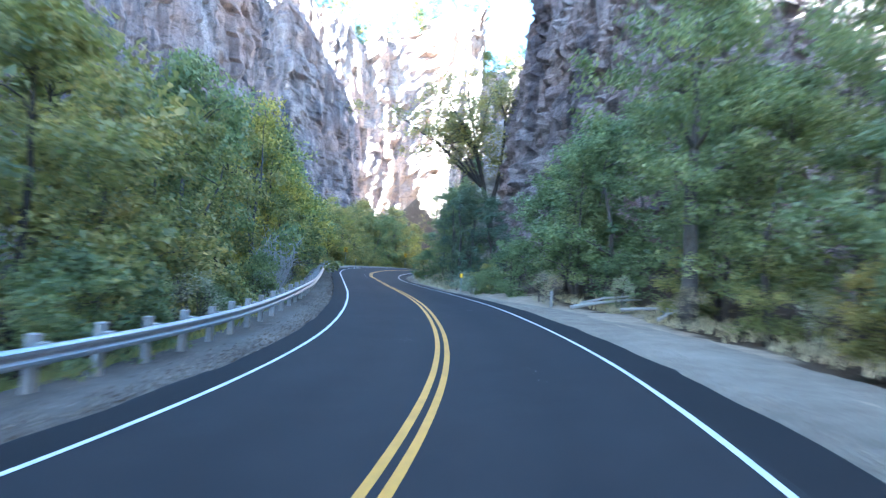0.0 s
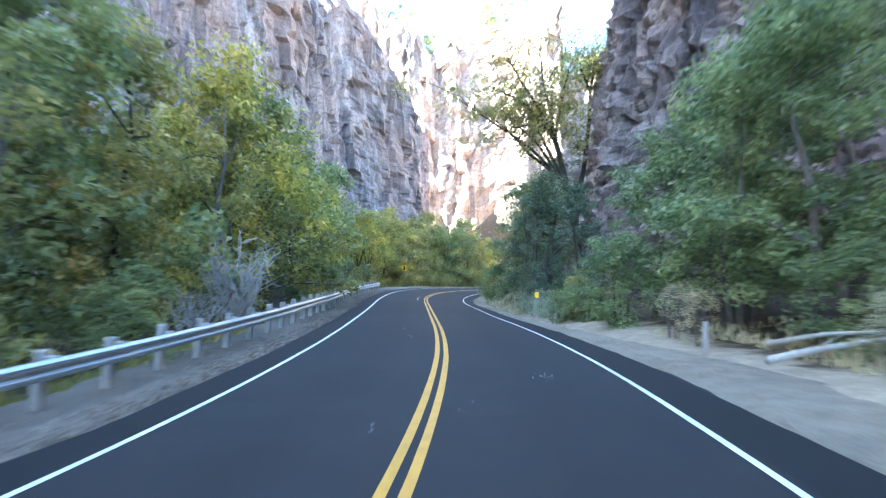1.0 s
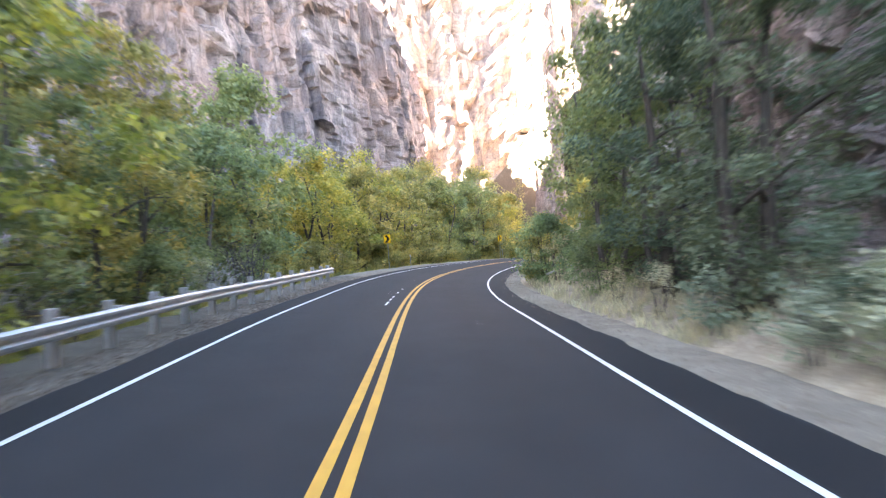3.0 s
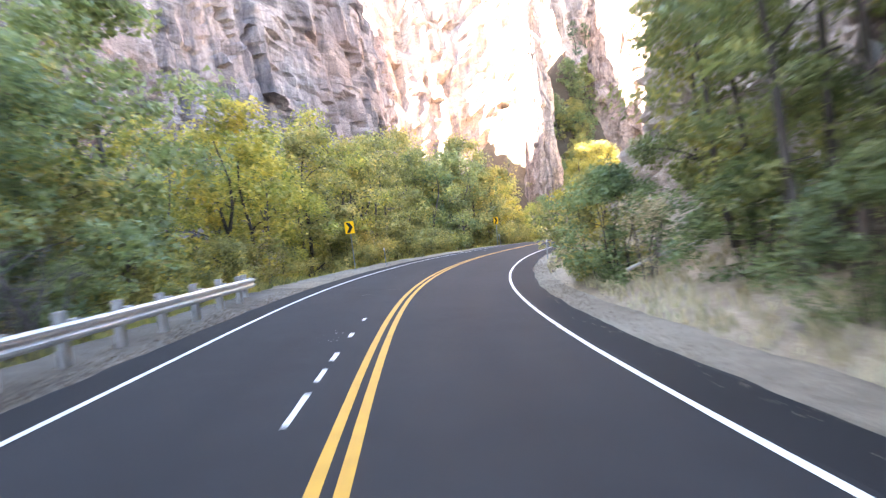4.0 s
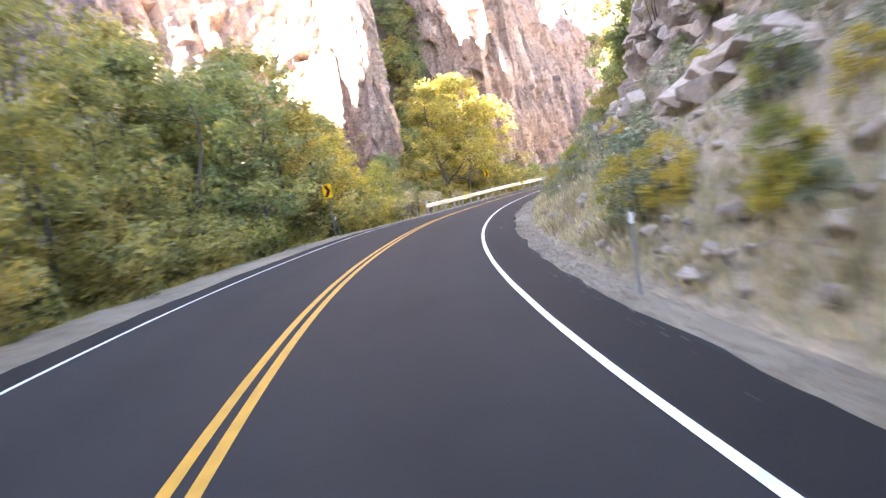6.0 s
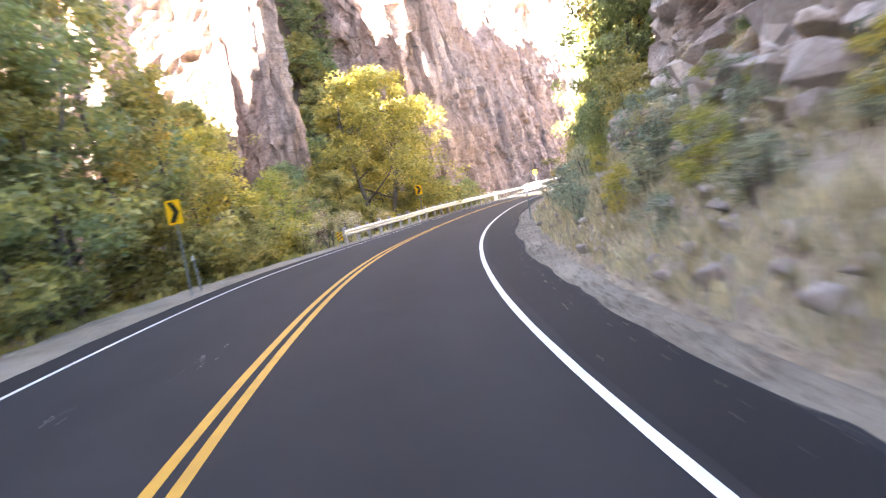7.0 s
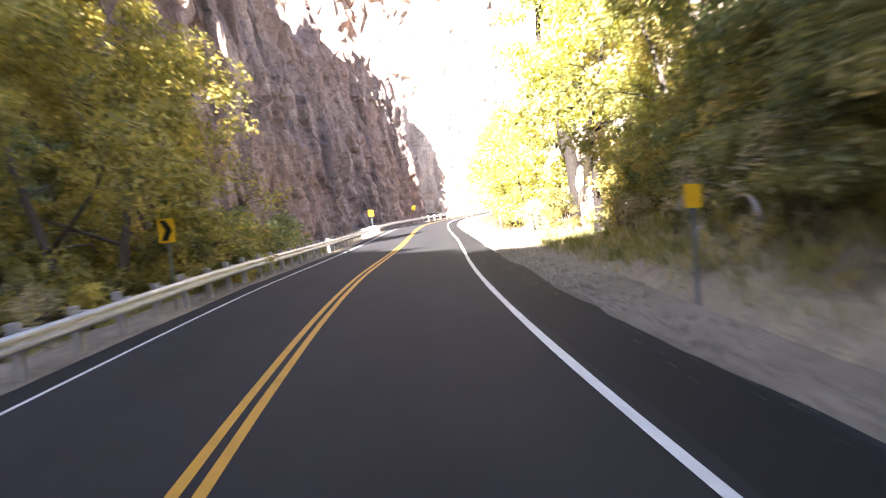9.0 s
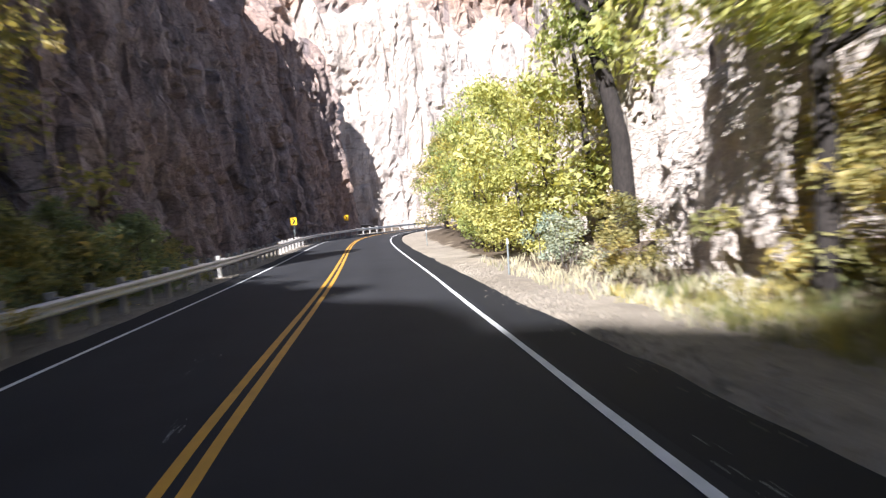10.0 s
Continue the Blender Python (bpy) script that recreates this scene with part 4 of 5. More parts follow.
kind_of("sage", [lambda: tree("bush", "grey-green sagebrush on the dry slope", 71, 1.2, .85, .05, 26, 60, .075, LEAF_SAGE, BARK, .025, 5, (0, 0), 2, .3, leafy=1.1),
                 lambda: tree("bush", "pale sagebrush tuft among rocks", 72, 1.2, .9, .05, 24, 60, .08, LEAF_SAGE, BARK, .025, 6, (0, 0), 2, .3, leafy=1.1)])
kind_of("dry", [lambda: tree("bush", "brown half-dead brush with dry leaves", 81, 2.2, 1.4, .05, 30, 45, .09, LEAF_DRY, BARK, .03, 7, (0, 0), 4, .42)])
kind_of("bare", [lambda: bare_bush(91, 3.4, 1.9, 30, "bleached leafless bush behind the guard rail", BARK_PALE),
                 lambda: bare_bush(92, 3.4, 1.7, 26, "grey leafless bush among the trees", BARK)])

kind_of("back", [lambda: tree("tree", "green tree in the woods behind the creek", 131, 9, 3.8, .10, 70, 75, .26, LEAF_GREEN, BARK, .13, 1, leafy=0.6),
                 lambda: tree("tree", "yellow-green tree in the woods behind the creek", 132, 9, 3.8, .10, 70, 75, .26, LEAF_MIXED, BARK, .13, 1, leafy=0.6)])

rnd = random.Random(77)
# across the guard rail: a dense belt of trees that turns yellow towards the bend
BELT = [("green", -8, -10, 11), ("mixed", 0, -9.5, 10), ("green", 7, -10.5, 10), ("mixed", 14, -9.4, 9), ("mixed", 20, -10.5, 9), ("mixed", 25, -9.6, 8.4), ("green", 31, -11, 12.5), ("mixed", 36, -10.2, 11),
        ("yellow", 44, -10, 13.0), ("mixed", 49, -9.6, 12.5), ("yellow", 55, -9.4, 11.0), ("green", 60, -10.2, 10.5), ("mixed", 65, -9.4, 10), ("green", 69, -10.5, 8.5), ("green", 75, -9.6, 9), ("green", 82, -10.5, 14.5), ("mixed", 79, -12, 10),
        ("yellow", 88.5, -9.4, 9.8), ("yellow", 92, -9.6, 9), ("mixed", 96, -9.4, 9.6), ("yellow", 99.5, -10.4, 11.5), ("mixed", 103, -9.4, 9.8), ("mixed", 107, -9.8, 10.8), ("mixed", 110.5, -9.2, 9.2), ("mixed", 114.5, -9.6, 10.4),
        ("green", 117.5, -9.8, 9.6), ("green", 120.4, -9.6, 11), ("mixed", 116.5, -12.5, 13.5), ("mixed", 124, -11, 13), ("mixed", 121.8, -10.4, 9.6), ("mixed", 126, -8.6, 9.0), ("yellow", 130, -9.2, 7.6), ("yellow", 133.5, -8.2, 5.2), ("mixed", 138, -10, 6)]
for key, s, o, h in BELT:
    plant(key, s, o, h, {"green": 10, "mixed": 9, "yellow": 8}[key], rnd)
for s in np.arange(-14, 142, 5.2):
    key = "back" if s < 82 else rnd.choice(["back", "back", "yellow"])
    plant(key, s + rnd.uniform(-1.5, 1.5), rnd.uniform(-17, -13.5), rnd.uniform(9.5, 12.5) if s < 84 else rnd.uniform(9.5, 12), {"back": 9, "mixed": 9, "yellow": 8}[key], rnd)
for s in np.arange(-10, 130, 9.0):
    plant("back", s + rnd.uniform(-2, 2), rnd.uniform(-26, -19.5), rnd.uniform(7, 10), 9, rnd)
for s in np.arange(-6, 86, 3.6):
    plant(rnd.choice(["bush", "bush", "dry", "bare"]), s + rnd.uniform(-1, 1), rnd.uniform(-8.6, -7.2), rnd.uniform(1.4, 2.8), 2.8, rnd)
for s in [q for q in np.arange(86, 136, 2.1) if abs(q - 120) > 2.6 and abs(q - 94) > 2.2]:
    plant(rnd.choice(["obush", "obush", "ybush", "dry"]) if not 104 < s < 126 else "obush", s + rnd.uniform(-.8, .8), rnd.uniform(-8.3, -7.5), rnd.uniform(2.2, 3.8), 3, rnd)
bare_bush(95, 4.3, 2.1, 44, "bleached leafless bush behind the guard rail", BARK_PALE, 1.7).matrix_basis = Matrix.Translation(rest(39.6, -7.7))
plant("bare", 57, -8.4, 3.6, 3.4, rnd)
for s, h in ((133.5, 2.4), (135.5, 2.6), (138, 2.2), (141, 2.6), (144.5, 2.0), (156, 2.4), (160, 2.8), (164, 2.2), (168, 2.6)):
    plant("dry" if s < 150 else "bush", s, rnd.uniform(-7.4, -6.4), h, 2.6, rnd)
gold = tree("cottonwood", "large yellow-green cottonwood behind the guard rail", 107, 14.2, 8.2, .10, 215, 170, .27, LEAF_GOLD, BARK, .24, 2, (.3, .2), 18, 1.25)
gold.matrix_basis = Matrix.Translation(rest(154.0, -10.8, .1))
plant("mixed", 146.5, -10.2, 6.0, 9, rnd)
for key, s, o, h in (("mixed", 160.5, -10, 12.0), ("green", 157, -8.2, 4.5), ("mixed", 164, -8.8, 4.2), ("green", 168, -9.2, 4.6), ("bush", 158.5, -7.2, 2.6), ("bush", 162, -7.6, 3.0), ("bush", 166, -7.2, 2.4), ("bush", 171, -7.6, 2.6), ("green", 172, -10.5, 4.5), ("bush", 176, -7.8, 2.4), ("bush", 153, -7.0, 2.6)):
    plant(key, s, o, h, {"green": 10, "mixed": 9, "bush": 3}[key], rnd)
plant("green", 143.5, -12.5, 7.5, 10, rnd)
thin = tree("bare_tree", "grey nearly leafless tree with a few leaves", 103, 14, 3.0, .35, 26, 22, .2, LEAF_MIXED, BARK, .16, 1, (.5, .3), 16, .8)
thin.matrix_basis = Matrix.Translation(rest(138.5, -14.5, .1))

# the lane's side
SIDE = [("green", -6, 12, 11), ("green", -1, 10.6, 9), ("green", 6, 10.2, 8.5), ("green", 13, 10.4, 8), ("green", 20, 10.6, 8.5), ("green", 0, 15.5, 14), ("green", 12, 15.5, 14), ("green", 28, 13.5, 11), ("green", 22, 16, 13), ("green", 36, 13.5, 11), ("green", 3, 12.5, 12), ("green", 10, 11.5, 11), ("green", 17, 12.5, 11), ("green", 24, 11.5, 10), ("green", 33, 10.2, 9.6), ("green", 38, 10.8, 9.8), ("green", 43, 9.6, 7.2), ("green", 35.5, 9.6, 8.8), ("green", 40.5, 10.6, 9.2),
        ("juniper", 53, 8.2, 7.2), ("juniper", 57.5, 7.6, 9), ("juniper", 62.5, 8.0, 8.5), ("green", 66, 8.8, 10), ("green", 71, 8.4, 10.5), ("mixed", 76, 9.4, 9), ("green", 79.8, 9.8, 8.5), 
        ("green", 143.5, 9.6, 8.4), ("mixed", 147.5, 9.8, 9.0), ("mixed", 151.2, 10.0, 6.0), ("mixed", 148.5, 11.2, 8.5), ("green", 139.5, 13.5, 14), ("green", 143, 14.5, 15), ("green", 135, 14.5, 12), ("green", 135.5, 10.4, 6.5), ("green", 144.5, 11.5, 11), ("green", 138, 10.8, 10), ("mixed", 141, 11.8, 11), ("green", 136.5, 12.5, 11),
        ("lime", 171, 8.6, 7.0), ("lime", 176.5, 8.2, 8.4), ("lime", 182, 8.6, 9), ("lime", 170, 12, 13), ("yellow", 190, 8.8, 8.5), ("mixed", 198, 9, 9), ("mixed", 208, 9, 9)]
for key, s, o, h in SIDE:
    plant(key, s, o, h, {"green": 10, "mixed": 9, "yellow": 8, "juniper": 8, "lime": 8}[key], rnd)


def forked_cottonwood():
    """A tall tree that leans over the road, with three heavy limbs."""
    g = random.Random(111)
    base = Vector((7.4, 74.2, 0))
    base.z = float(ground_at(base.x, base.y)[0])
    ob = tagged(new("cottonwood"), "tall leaning cottonwood with heavy forked limbs", "tree")
    ob.matrix_basis = Matrix.Translation(base)
    verts, faces, centres = [], [], []
    fork = Vector((4.1, 72.8, 14.6)) - base
    low = Vector((6.2, 73.6, 7.0)) - base
    tube(verts, faces, bent(g, Vector((0, 0, -.5)), low, 5, .12) + bent(g, low, fork, 5, .1)[1:], [.5, .44, .40, .38, .36, .34, .32, .30, .28, .26, .25], 10)
    second = Vector((7.2, 74.6, 16.5)) - base
    sv, sf = [], []
    tube(sv, sf, bent(g, low, second, 6, .2), [.3, .28, .25, .22, .2, .18, .16], 9)
    part("limb", mesh_of("limb", sv, sf, BARK_DARK, True), ob)
    for start, ends in ((fork, ((-1.5, 71.2, 18.6), (2.4, 72.2, 22.5), (5.2, 73.6, 21.5), (-.5, 70.6, 21.5), (1.0, 73.5, 17.0), (0.4, 71.2, 15.2), (2.2, 71.4, 16.2))), (second, ((7.6, 75.2, 24.5), (9.4, 75.2, 21.5), (5.8, 74.6, 23.5))), (Vector((5.1, 73.15, 10.8)) - base, ((-.2, 71.3, 16.2), (-5.4, 70.8, 18.2), (-3.0, 71.1, 16.8), (1.5, 71.4, 18.4)))):
        for e in ends:
            tip = Vector(e) - base
            path = bent(g, start, tip, 6, .3)
            bv, bf = [], []
            tube(bv, bf, path, [.17, .15, .13, .11, .085, .06, .03], 8)
            limb = part("limb", mesh_of("limb", bv, bf, BARK_DARK, True), ob)
            for _ in range(7):
                m = path[g.randint(2, 6)]
                t2 = m + Vector((g.gauss(0, 1.3), g.gauss(0, 1.3), g.uniform(-.3, 1.8)))
                tv, tf = [], []
                tube(tv, tf, bent(g, m, t2, 4, .15), [.05, .04, .03, .022, .01], 5)
                part("twig", mesh_of("twig", tv, tf, BARK_DARK, True), limb)
                centres += [(t2 + Vector((g.gauss(0, .9), g.gauss(0, .9), g.gauss(0, .7))), g.uniform(.6, 1.2)) for _ in range(2)]
    part("trunk", mesh_of("trunk", verts, faces, BARK_DARK, True), ob)
    v, f = leaf_cloud(g, centres, 105, 1.35, .24)
    part("crown", quick_mesh("crown", v, f, LEAF_MIXED), ob)


forked_cottonwood()
thick = tree("cottonwood", "thick grey cottonwood trunk with high leaves by the verge", 115, 13, 4.4, .38, 100, 90, .24, LEAF_GREEN, BARK, .34, 1, (-.6, -.5), 10, 1.0)
thick.matrix_basis = Matrix.Translation(rest(23.5, 9.6, .1))
for key, s, o, h in (("ybush", 11.5, 9.4, 2.1), ("bush", 7, 10.2, 2.4), ("dry", 16, 9.4, 1.5), ("dry", 22, 8.8, 1.4), ("bush", 18.5, 10, 2.6), ("bush", 14, 9.6, 2.2), ("bush", 25, 10.4, 2.8), ("bush", 30.5, 10, 2.6), ("bush", 2, 9.8, 2.4), ("ybush", 5, 9.2, 1.6), ("dry", 27.5, 8.6, 1.6), ("dry", 34, 7.6, 1.5), ("dry", 36, 7.6, 1.7), ("bush", 40.5, 7.4, 3.4), ("bush", 44.5, 7.9, 2.8), ("bush", 47, 7.2, 2.0),
                     ("bush", 46.2, 6.6, 1.7), ("sage", 47.6, 6.2, 1.1), ("sage", 49, 6.5, 1.4), ("sage", 50.9, 6.3, 1.2), ("sage", 52, 6.6, 1.5), ("sage", 53.3, 6.2, 1.1), ("bush", 44.2, 6.8, 1.6), ("sage", 54.5, 6.9, 1.7), ("sage", 57, 6.5, 1.4), ("dry", 60, 6.4, 1.3), ("dry", 64, 6.5, 1.2), ("bush", 68, 7.2, 2.4), ("bush", 73, 7.9, 2.6), ("dry", 77.5, 7.0, 2.2), ("bush", 79.5, 6.7, 3.3), ("bush", 81.3, 6.5, 3.4), ("dry", 86.5, 6.2, 1.5),
                     ("ybush", 91.4, 6.7, 3.1), ("bush", 90.2, 6.2, 1.5), ("ybush", 96.0, 6.4, 1.1), ("ybush", 99.5, 6.3, 1.1), ("ybush", 112, 6.8, 1.0), ("bush", 128.5, 8.0, 2.2), ("bush", 126, 9.0, 2.0), ("dry", 133, 7.2, 1.2), ("bush", 135.5, 8.2, 1.8), ("bush", 133, 9.0, 3.2), ("bush", 131, 9.4, 2.8), ("bush", 137.5, 8.2, 3.0), ("bush", 139.5, 8.6, 3.6), ("bush", 141.5, 8.8, 3.4), ("dry", 138.5, 7.2, 1.6), ("bush", 134.4, 7.9, 2.2), ("bush", 136.4, 7.7, 2.4), ("bush", 138.2, 7.9, 2.4), ("bush", 140.2, 8.0, 2.2), ("dry", 146, 7.4, 1.0), ("bush", 143.2, 8.4, 2.2), ("bush", 145.4, 9.0, 2.6), ("bush", 147.6, 8.8, 1.8), ("dry", 142.2, 7.4, 1.3), ("bush", 149.6, 9.6, 2.4), ("dry", 149.0, 7.9, 1.1), ("bush", 153.9, 9.9, 3.4), ("bush", 151.6, 9.0, 2.6), ("bush", 161, 8.2, 2.0), ("sage", 164, 7.6, 1.6), ("sage", 167, 7.8, 1.8)):
    plant(key, s, o, h, {"bush": 3, "ybush": 3, "sage": 1.2, "dry": 2.2}[key], rnd)
for _ in range(110):
    s = rnd.uniform(92, 134)
    key = rnd.choice(["sage", "sage", "sage", "dry", "ybush"])
    plant(key, s, rnd.uniform(5.7, 9.6), rnd.uniform(.45, 1.25), {"sage": 1.2, "dry": 2.2, "ybush": 3}[key], rnd)


g = random.Random(19)
for k in range(34):
    f = (k + g.random()) / 34
    x, y = 6.5 + 6.5 * f + g.uniform(-2.5, 3.5), 166 + 34 * f
    plant("back", 0, 0, g.uniform(5, 8), 9, rnd, at=Vector((x, y, float(ground_at(x, y)[0]) - .1)))
# the trunks of these two trees carry their shade in the bark colour
shade = tree("tree", "broadleaf tree with bare trunk and high crown beside the sunlit rock", 121, 9.6, 4.0, .44, 130, 95, .22, LEAF_LIME, BARK_SHADED, .2, 1, (1.0, -.9), 11, .9)
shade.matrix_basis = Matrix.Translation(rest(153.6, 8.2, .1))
slim = tree("tree", "tall slim tree before the sunlit rock, its trunk coloured as in shade", 122, 15, 3.4, .45, 70, 85, .26, LEAF_LIME, BARK_SHADED, .42, 1, (-.5, .6), 8, .9)
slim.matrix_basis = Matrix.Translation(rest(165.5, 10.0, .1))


# ---- boulders, logs ----
def boulder(seed):
    """An angular block: the hull of a few random corners, its edges chipped."""
    g = random.Random(int(seed * 10))
    bm = bmesh.new()
    for _ in range(10):
        d = Vector((g.uniform(-1, 1), g.uniform(-1, 1), g.uniform(-1, 1)))
        d /= max(abs(d.x), abs(d.y), abs(d.z)) ** 0.55 * d.length ** 0.45
        bm.verts.new((d.x * .95, d.y * .75, d.z * .58))
    out = bmesh.ops.convex_hull(bm, input=list(bm.verts))
    bmesh.ops.delete(bm, geom=[v for v in bm.verts if not v.link_faces], context="VERTS")
    bmesh.ops.bevel(bm, geom=list(bm.edges), offset=.018, segments=1, affect="EDGES")
    bmesh.ops.triangulate(bm, faces=list(bm.faces))
    return from_bm("boulder", bm, STONE)


BOULDERS = [boulder(3.1 * k + 1) for k in range(7)]


def put_boulder(s, o, size, sink=.25):
    p = rest(s, o)
    ob = tagged(new("boulder", BOULDERS[rnd.randrange(7)]), "angular grey boulder on the dry slope" if size > .35 else "small grey rock fallen on the bank", "rock", "rocks on the slope")
    ob.matrix_basis = Matrix.Translation(p + Vector((0, 0, size * (.5 - sink)))) @ pose(0, 0, 0, rnd.uniform(-25, 25), rnd.uniform(-25, 25), rnd.uniform(0, 360)) @ Matrix.Diagonal((size, size, size, 1))




def rubble(count, seed):
    """Small broken stones strewn down the talus slope, in one mesh."""
    g = random.Random(seed)
    shapes = []
    for me in BOULDERS:
        co = np.empty(len(me.vertices) * 3)
        me.vertices.foreach_get("co", co)
        shapes.append((co.reshape(-1, 3), np.array([p.vertices[:] for p in me.polygons])))
    vs, fs, n = [], [], 0
    for _ in range(count):
        co, tri = shapes[g.randrange(7)]
        size = g.choice([.05, .06, .08, .1, .12, .15, .19, .24])
        at = rest(g.uniform(88, 134), 5.15 + abs(g.gauss(0, 2.3)))
        turn = np.array(pose(0, 0, 0, g.uniform(-25, 25), g.uniform(-25, 25), g.uniform(0, 360)).to_3x3())
        vs.append(co @ turn.T * size + np.array(at + Vector((0, 0, size * .2))))
        fs.append(tri + n)
        n += len(co)
    return quick_mesh("rubble", np.concatenate(vs), np.concatenate(fs), STONE)


tagged(new("rubble", rubble(520, 61)), "small broken grey stones strewn over the dry slope", "stones", kind="stuff")
for _ in range(60):
    o = rnd.uniform(7.2, 10.0)
    put_boulder(rnd.uniform(94, 126), o, rnd.uniform(.2, .35) if o < 8.3 else rnd.uniform(.3, .9))
for _ in range(66):
    o = rnd.uniform(7.4, 9.8)
    put_boulder(rnd.uniform(98, 126), o, rnd.uniform(.2, .4) if o < 8.2 else rnd.uniform(.3, .85), .3)
for s, o, size in ((107.5, 8.8, 1.1), (111, 9.4, .9), (104, 8.6, .8), (114.5, 9.8, 1.0), (145, 8.4, .45), (141, 6.8, .25), (150.5, 8.8, .35)):
    put_boulder(s, o, size)


for _ in range(16):
    x, y = g.uniform(4.8, 8.5), g.uniform(166, 190)
    plant("back", 0, 0, g.uniform(5, 8), 9, rnd, at=Vector((x, y, float(ground_at(x, y)[0]) - .1)))

# conifers along the rim of the far cliffs
bpy.context.view_layer.update()
RIM = BVHTree.FromObject(FAR_OB, bpy.context.evaluated_depsgraph_get())
g = random.Random(47)
for k in range(46):
    f = k / 45
    x = -64 + 92 * f + g.uniform(-2, 2)
    y = float(np.interp(x, [-90, -45, -33, -10, 12, 30, 60], [185, 196, 200, 214, 212, 240, 262])) + 16 + g.uniform(0, 22)
    spot = RIM.ray_cast(Vector((x, y, 300)), Vector((0, 0, -1)))[0]
    if spot:
        plant(g.choice(["conifer", "back", "conifer"]), 0, 0, g.uniform(7, 12), 8.5, rnd, at=spot - Vector((0, 0, .4)))

# blocks and brush that sit on the steep face of the outcrop
bpy.context.view_layer.update()
FACE = BVHTree.FromObject(OUTCROP_OB, bpy.context.evaluated_depsgraph_get())


def on_face(s, up):
    """The place where a level line from over the lane meets the outcrop."""
    a, b = along(s, 3.0, up), along(s, 30.0, up)
    hit = FACE.ray_cast(a, (b - a).normalized(), 26)
    return hit[0]


bpy.context.view_layer.update()
g = random.Random(33)
for _ in range(145):
    p = on_face(g.uniform(92, 131), g.uniform(2.2, 11.5))
    if p:
        size = g.choice([.25, .3, .35, .4, .5, .6, .7, .85])
        ob = tagged(new("boulder", BOULDERS[g.randrange(7)]), "angular grey block jutting from the broken outcrop", "rock", "rocks on the slope")
        ob.matrix_basis = Matrix.Translation(p) @ pose(0, 0, 0, g.uniform(-20, 20), g.uniform(-20, 20), g.uniform(0, 360)) @ Matrix.Diagonal((size, size, size * 1.1, 1))
for _ in range(46):
    p = on_face(g.uniform(93, 133), g.uniform(2.4, 9.5))
    if p:
        key = g.choice(["sage", "sage", "dry", "bush"])
        plant(key, 0, 0, g.uniform(.7, 1.5), {"sage": 1.2, "dry": 2.2, "bush": 3}[key], rnd, at=p - Vector((0, 0, .15)))


def log(s, o, length, r, turn, tilt, label):
    g = random.Random(int(s * 10))
    verts, faces = [], []
    a, b = Vector((-length / 2, 0, r)), Vector((length / 2, 0, r + math.tan(radians(tilt)) * length))
    pts = bent(g, a, b, 6, .05)
    tube(verts, faces, pts, [r * (1.1 - .7 * i / 6) for i in range(7)], 8)
    for _ in range(5):
        m = pts[g.randint(2, 5)]
        tube(verts, faces, bent(g, m, m + Vector((g.uniform(.1, .6), g.gauss(0, .4), g.uniform(-.05, .4))), 3, .03), [r * .3, r * .22, r * .15, .006], 5)
    ob = tagged(new("driftwood_log", mesh_of("driftwood_log", verts, faces, BARK_PALE, True)), label, "log", "bleached logs by the verge")
    ob.matrix_basis = Matrix.Translation(rest(s, o)) @ pose(0, 0, 0, 0, 0, turn)


log(28.8, 8.5, 4.2, .085, 28, 7, "bleached fallen branch lying on the verge")
log(26.0, 9.6, 3.0, .075, -25, 5, "grey dead log among dry brush")
log(24.0, 9.0, 2.4, .08, 60, 4, "grey dead log among dry brush")
log(30.4, 9.0, 2.8, .07, -50, 12, "bleached fallen branch lying on the verge")
log(153.5, 6.9, 1.7, .025, 30, 0, "thin dry stick lying on the gravel")
log(77.6, 7.6, 2.6, .05, 15, 14, "pale dead branch leaning in the brush")
log(140.0, 7.3, 1.5, .05, 40, 18, "forked grey branch on the slope")
stump = tagged(new("wooden_stake", box_mesh("wooden_stake", .12, .12, 1.0, POST_WOOD, .012)), "short weathered wooden stake at the verge", "post")
stump.matrix_basis = Matrix.Translation(rest(31.5, 6.7, .15)) @ pose(0, 0, 0, 2, -3, 20)


# ---- dry grass, stones and fallen leaves along the verges ----
def tufts(name, count, where, height, mat, seed, blades=6):
    g = random.Random(seed)
    spots = [where(g) for _ in range(count)]
    pts = [along(s, o) for s, o in spots]
    zs = ground_at([p.x for p in pts], [p.y for p in pts])
    v, f = [], []
    for p, z in zip(pts, zs):
        hh = height * g.uniform(.5, 1.4)
        for _ in range(blades):
            a, l = g.uniform(0, 6.28), g.uniform(.15, .6) * hh
            dx, dy = math.cos(a), math.sin(a)
            bx, by = p.x + g.gauss(0, .07), p.y + g.gauss(0, .07)
            k = len(v)
            w = .009 + .012 * g.random()
            v += [(bx - dy * w, by + dx * w, z - .04), (bx + dy * w, by - dx * w, z - .04), (bx + dx * l * .4, by + dy * l * .4, z + hh * .6), (bx + dx * l, by + dy * l, z + hh)]
            f += [(k, k + 1, k + 2), (k + 1, k + 3, k + 2)]
    return mesh_of(name, v, f, mat)


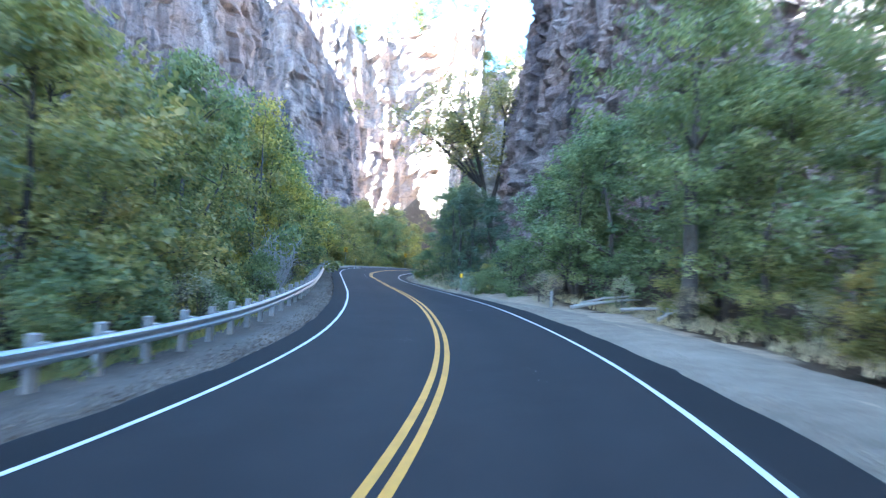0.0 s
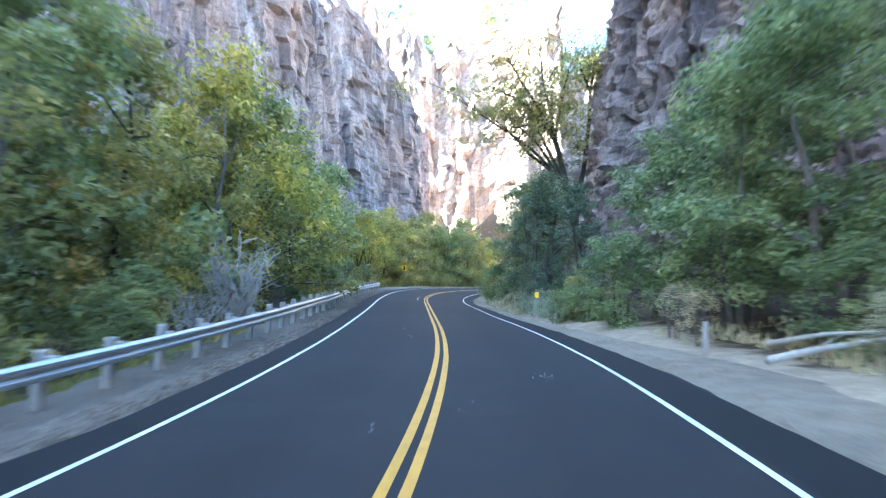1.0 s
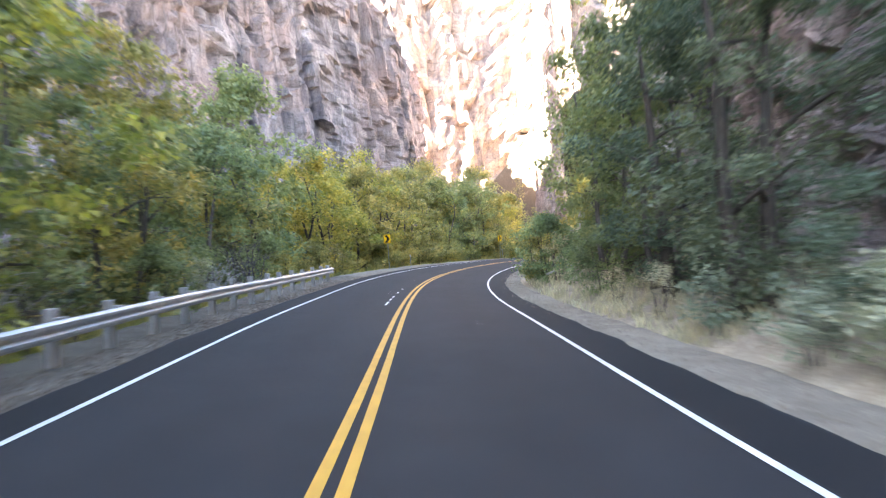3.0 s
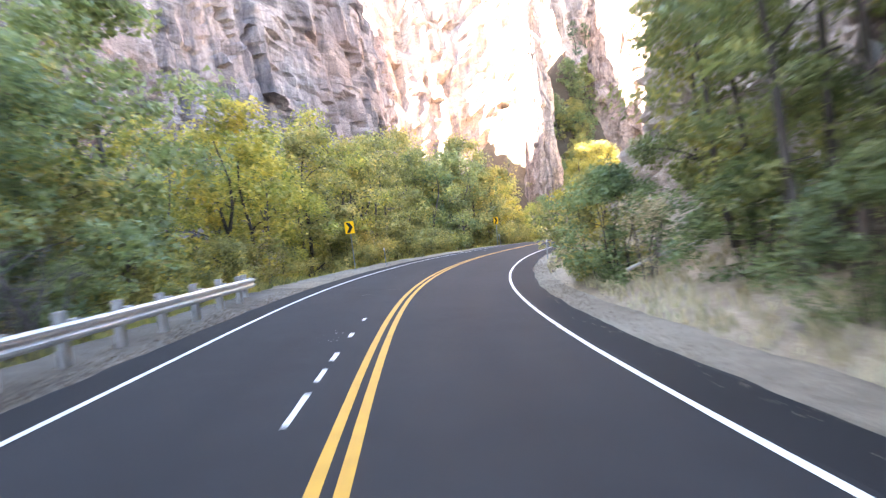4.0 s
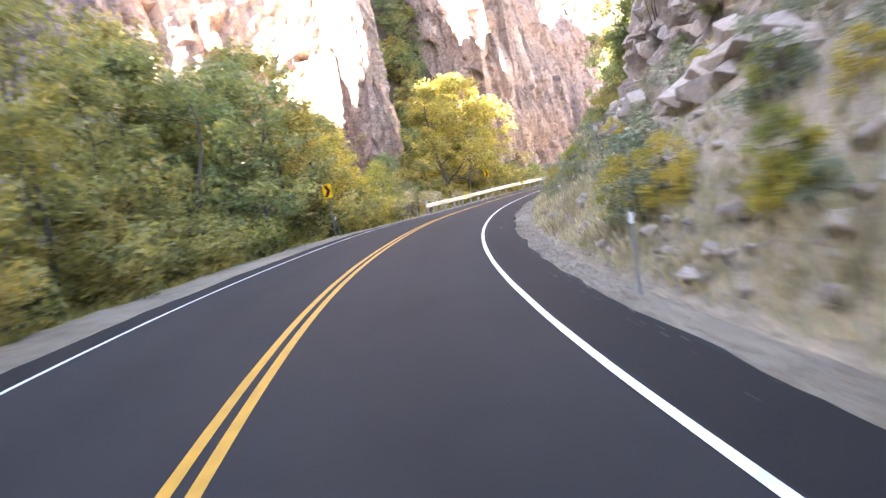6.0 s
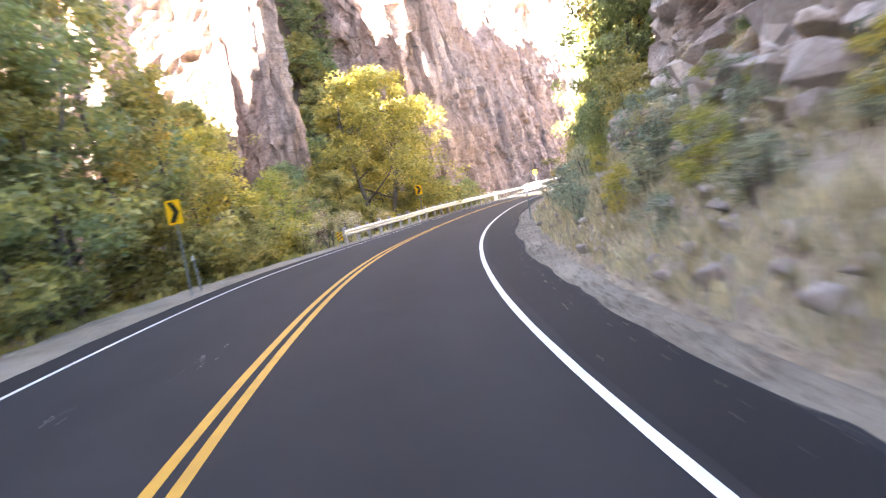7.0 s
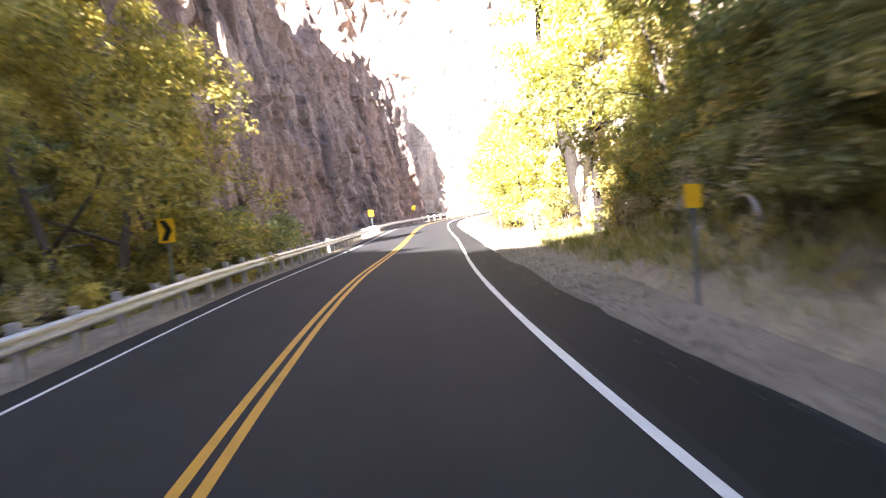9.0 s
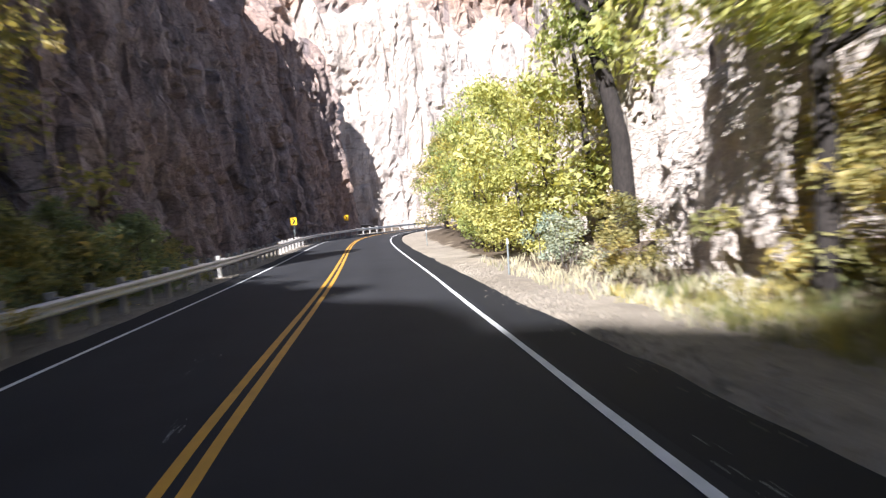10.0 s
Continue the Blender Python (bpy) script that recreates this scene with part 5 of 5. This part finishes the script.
tagged(new("dry_grass", tufts("dry_grass", 2900, lambda g: (56 + 78 * g.random() if g.random() < .8 else g.uniform(134, 170), 5.6 + abs(g.gauss(0, 2.6))), .26, LEAF_DRY, 6)), "straw-coloured dry grass along the bank", "grass", kind="stuff")
tagged(new("dry_grass", tufts("dry_grass", 3600, lambda g: (g.uniform(88, 133), 5.1 + 6.5 * g.random() ** 1.4), .2, LEAF_DRY, 8)), "straw-coloured dry grass on the rocky slope", "grass", kind="stuff")
tagged(new("green_grass", tufts("green_grass", 2600, lambda g: (g.uniform(-6, 170), -6.4 - abs(g.gauss(0, .9))), .36, LEAF_MIXED, 9)), "green and yellow weeds along the verge", "grass", kind="stuff")
tagged(new("green_grass", tufts("green_grass", 1100, lambda g: (g.uniform(133, 157), 6.0 + abs(g.gauss(0, 1.8))), .22, LEAF_MIXED, 10)), "low olive weeds on the shaded bank", "grass", kind="stuff")


tagged(new("dry_grass", tufts("dry_grass", 700, lambda g: (g.uniform(-6, 36), 8.2 + abs(g.gauss(0, 1.6))), .22, LEAF_DRY, 12)), "sparse straw-coloured grass below the trees", "grass", kind="stuff")


def stones(name, count, where, size, mat, seed, up=0.0):
    g = random.Random(seed)
    v, f = [], []
    for _ in range(count):
        s, o = where(g)
        c = along(s, o, up)
        r = size * g.uniform(.4, 1.5)
        k = len(v)
        a0 = g.uniform(0, 6.28)
        for q in range(5):
            w = a0 + 1.2566 * q
            v.append((c.x + math.cos(w) * r * g.uniform(.7, 1.2), c.y + math.sin(w) * r * g.uniform(.7, 1.2), c.z - r * .3))
        v.append((c.x + g.gauss(0, r * .2), c.y + g.gauss(0, r * .2), c.z + r * .75))
        f += [(k + q, k + (q + 1) % 5, k + 5) for q in range(5)]
    return mesh_of(name, v, f, mat)


tagged(new("loose_stones", stones("loose_stones", 9000, lambda g: (g.uniform(-6, 170), 4.2 + abs(g.gauss(0, .6))), .032, GRAVEL, 21, -.03)), "loose gravel along the asphalt edge", "gravel", kind="stuff")
tagged(new("loose_stones", stones("loose_stones", 3000, lambda g: (g.uniform(-6, 170), -4.3 - abs(g.gauss(0, .6))), .028, GRAVEL, 22, -.03)), "loose gravel along the asphalt edge", "gravel", kind="stuff")
tagged(new("loose_stones", stones("loose_stones", 420, lambda g: (g.uniform(60, 160), 4.35 - abs(g.gauss(0, .22))), .013, GRAVEL, 24, .006)), "pale grit scattered over the asphalt shoulder", "gravel", kind="stuff")
tagged(new("fallen_leaves", stones("fallen_leaves", 7000, lambda g: (g.uniform(-6, 84), -4.15 - abs(g.gauss(0, .5))), .022, LITTER, 23, -.03)), "brown fallen leaves along the rail", "leaves", kind="stuff")
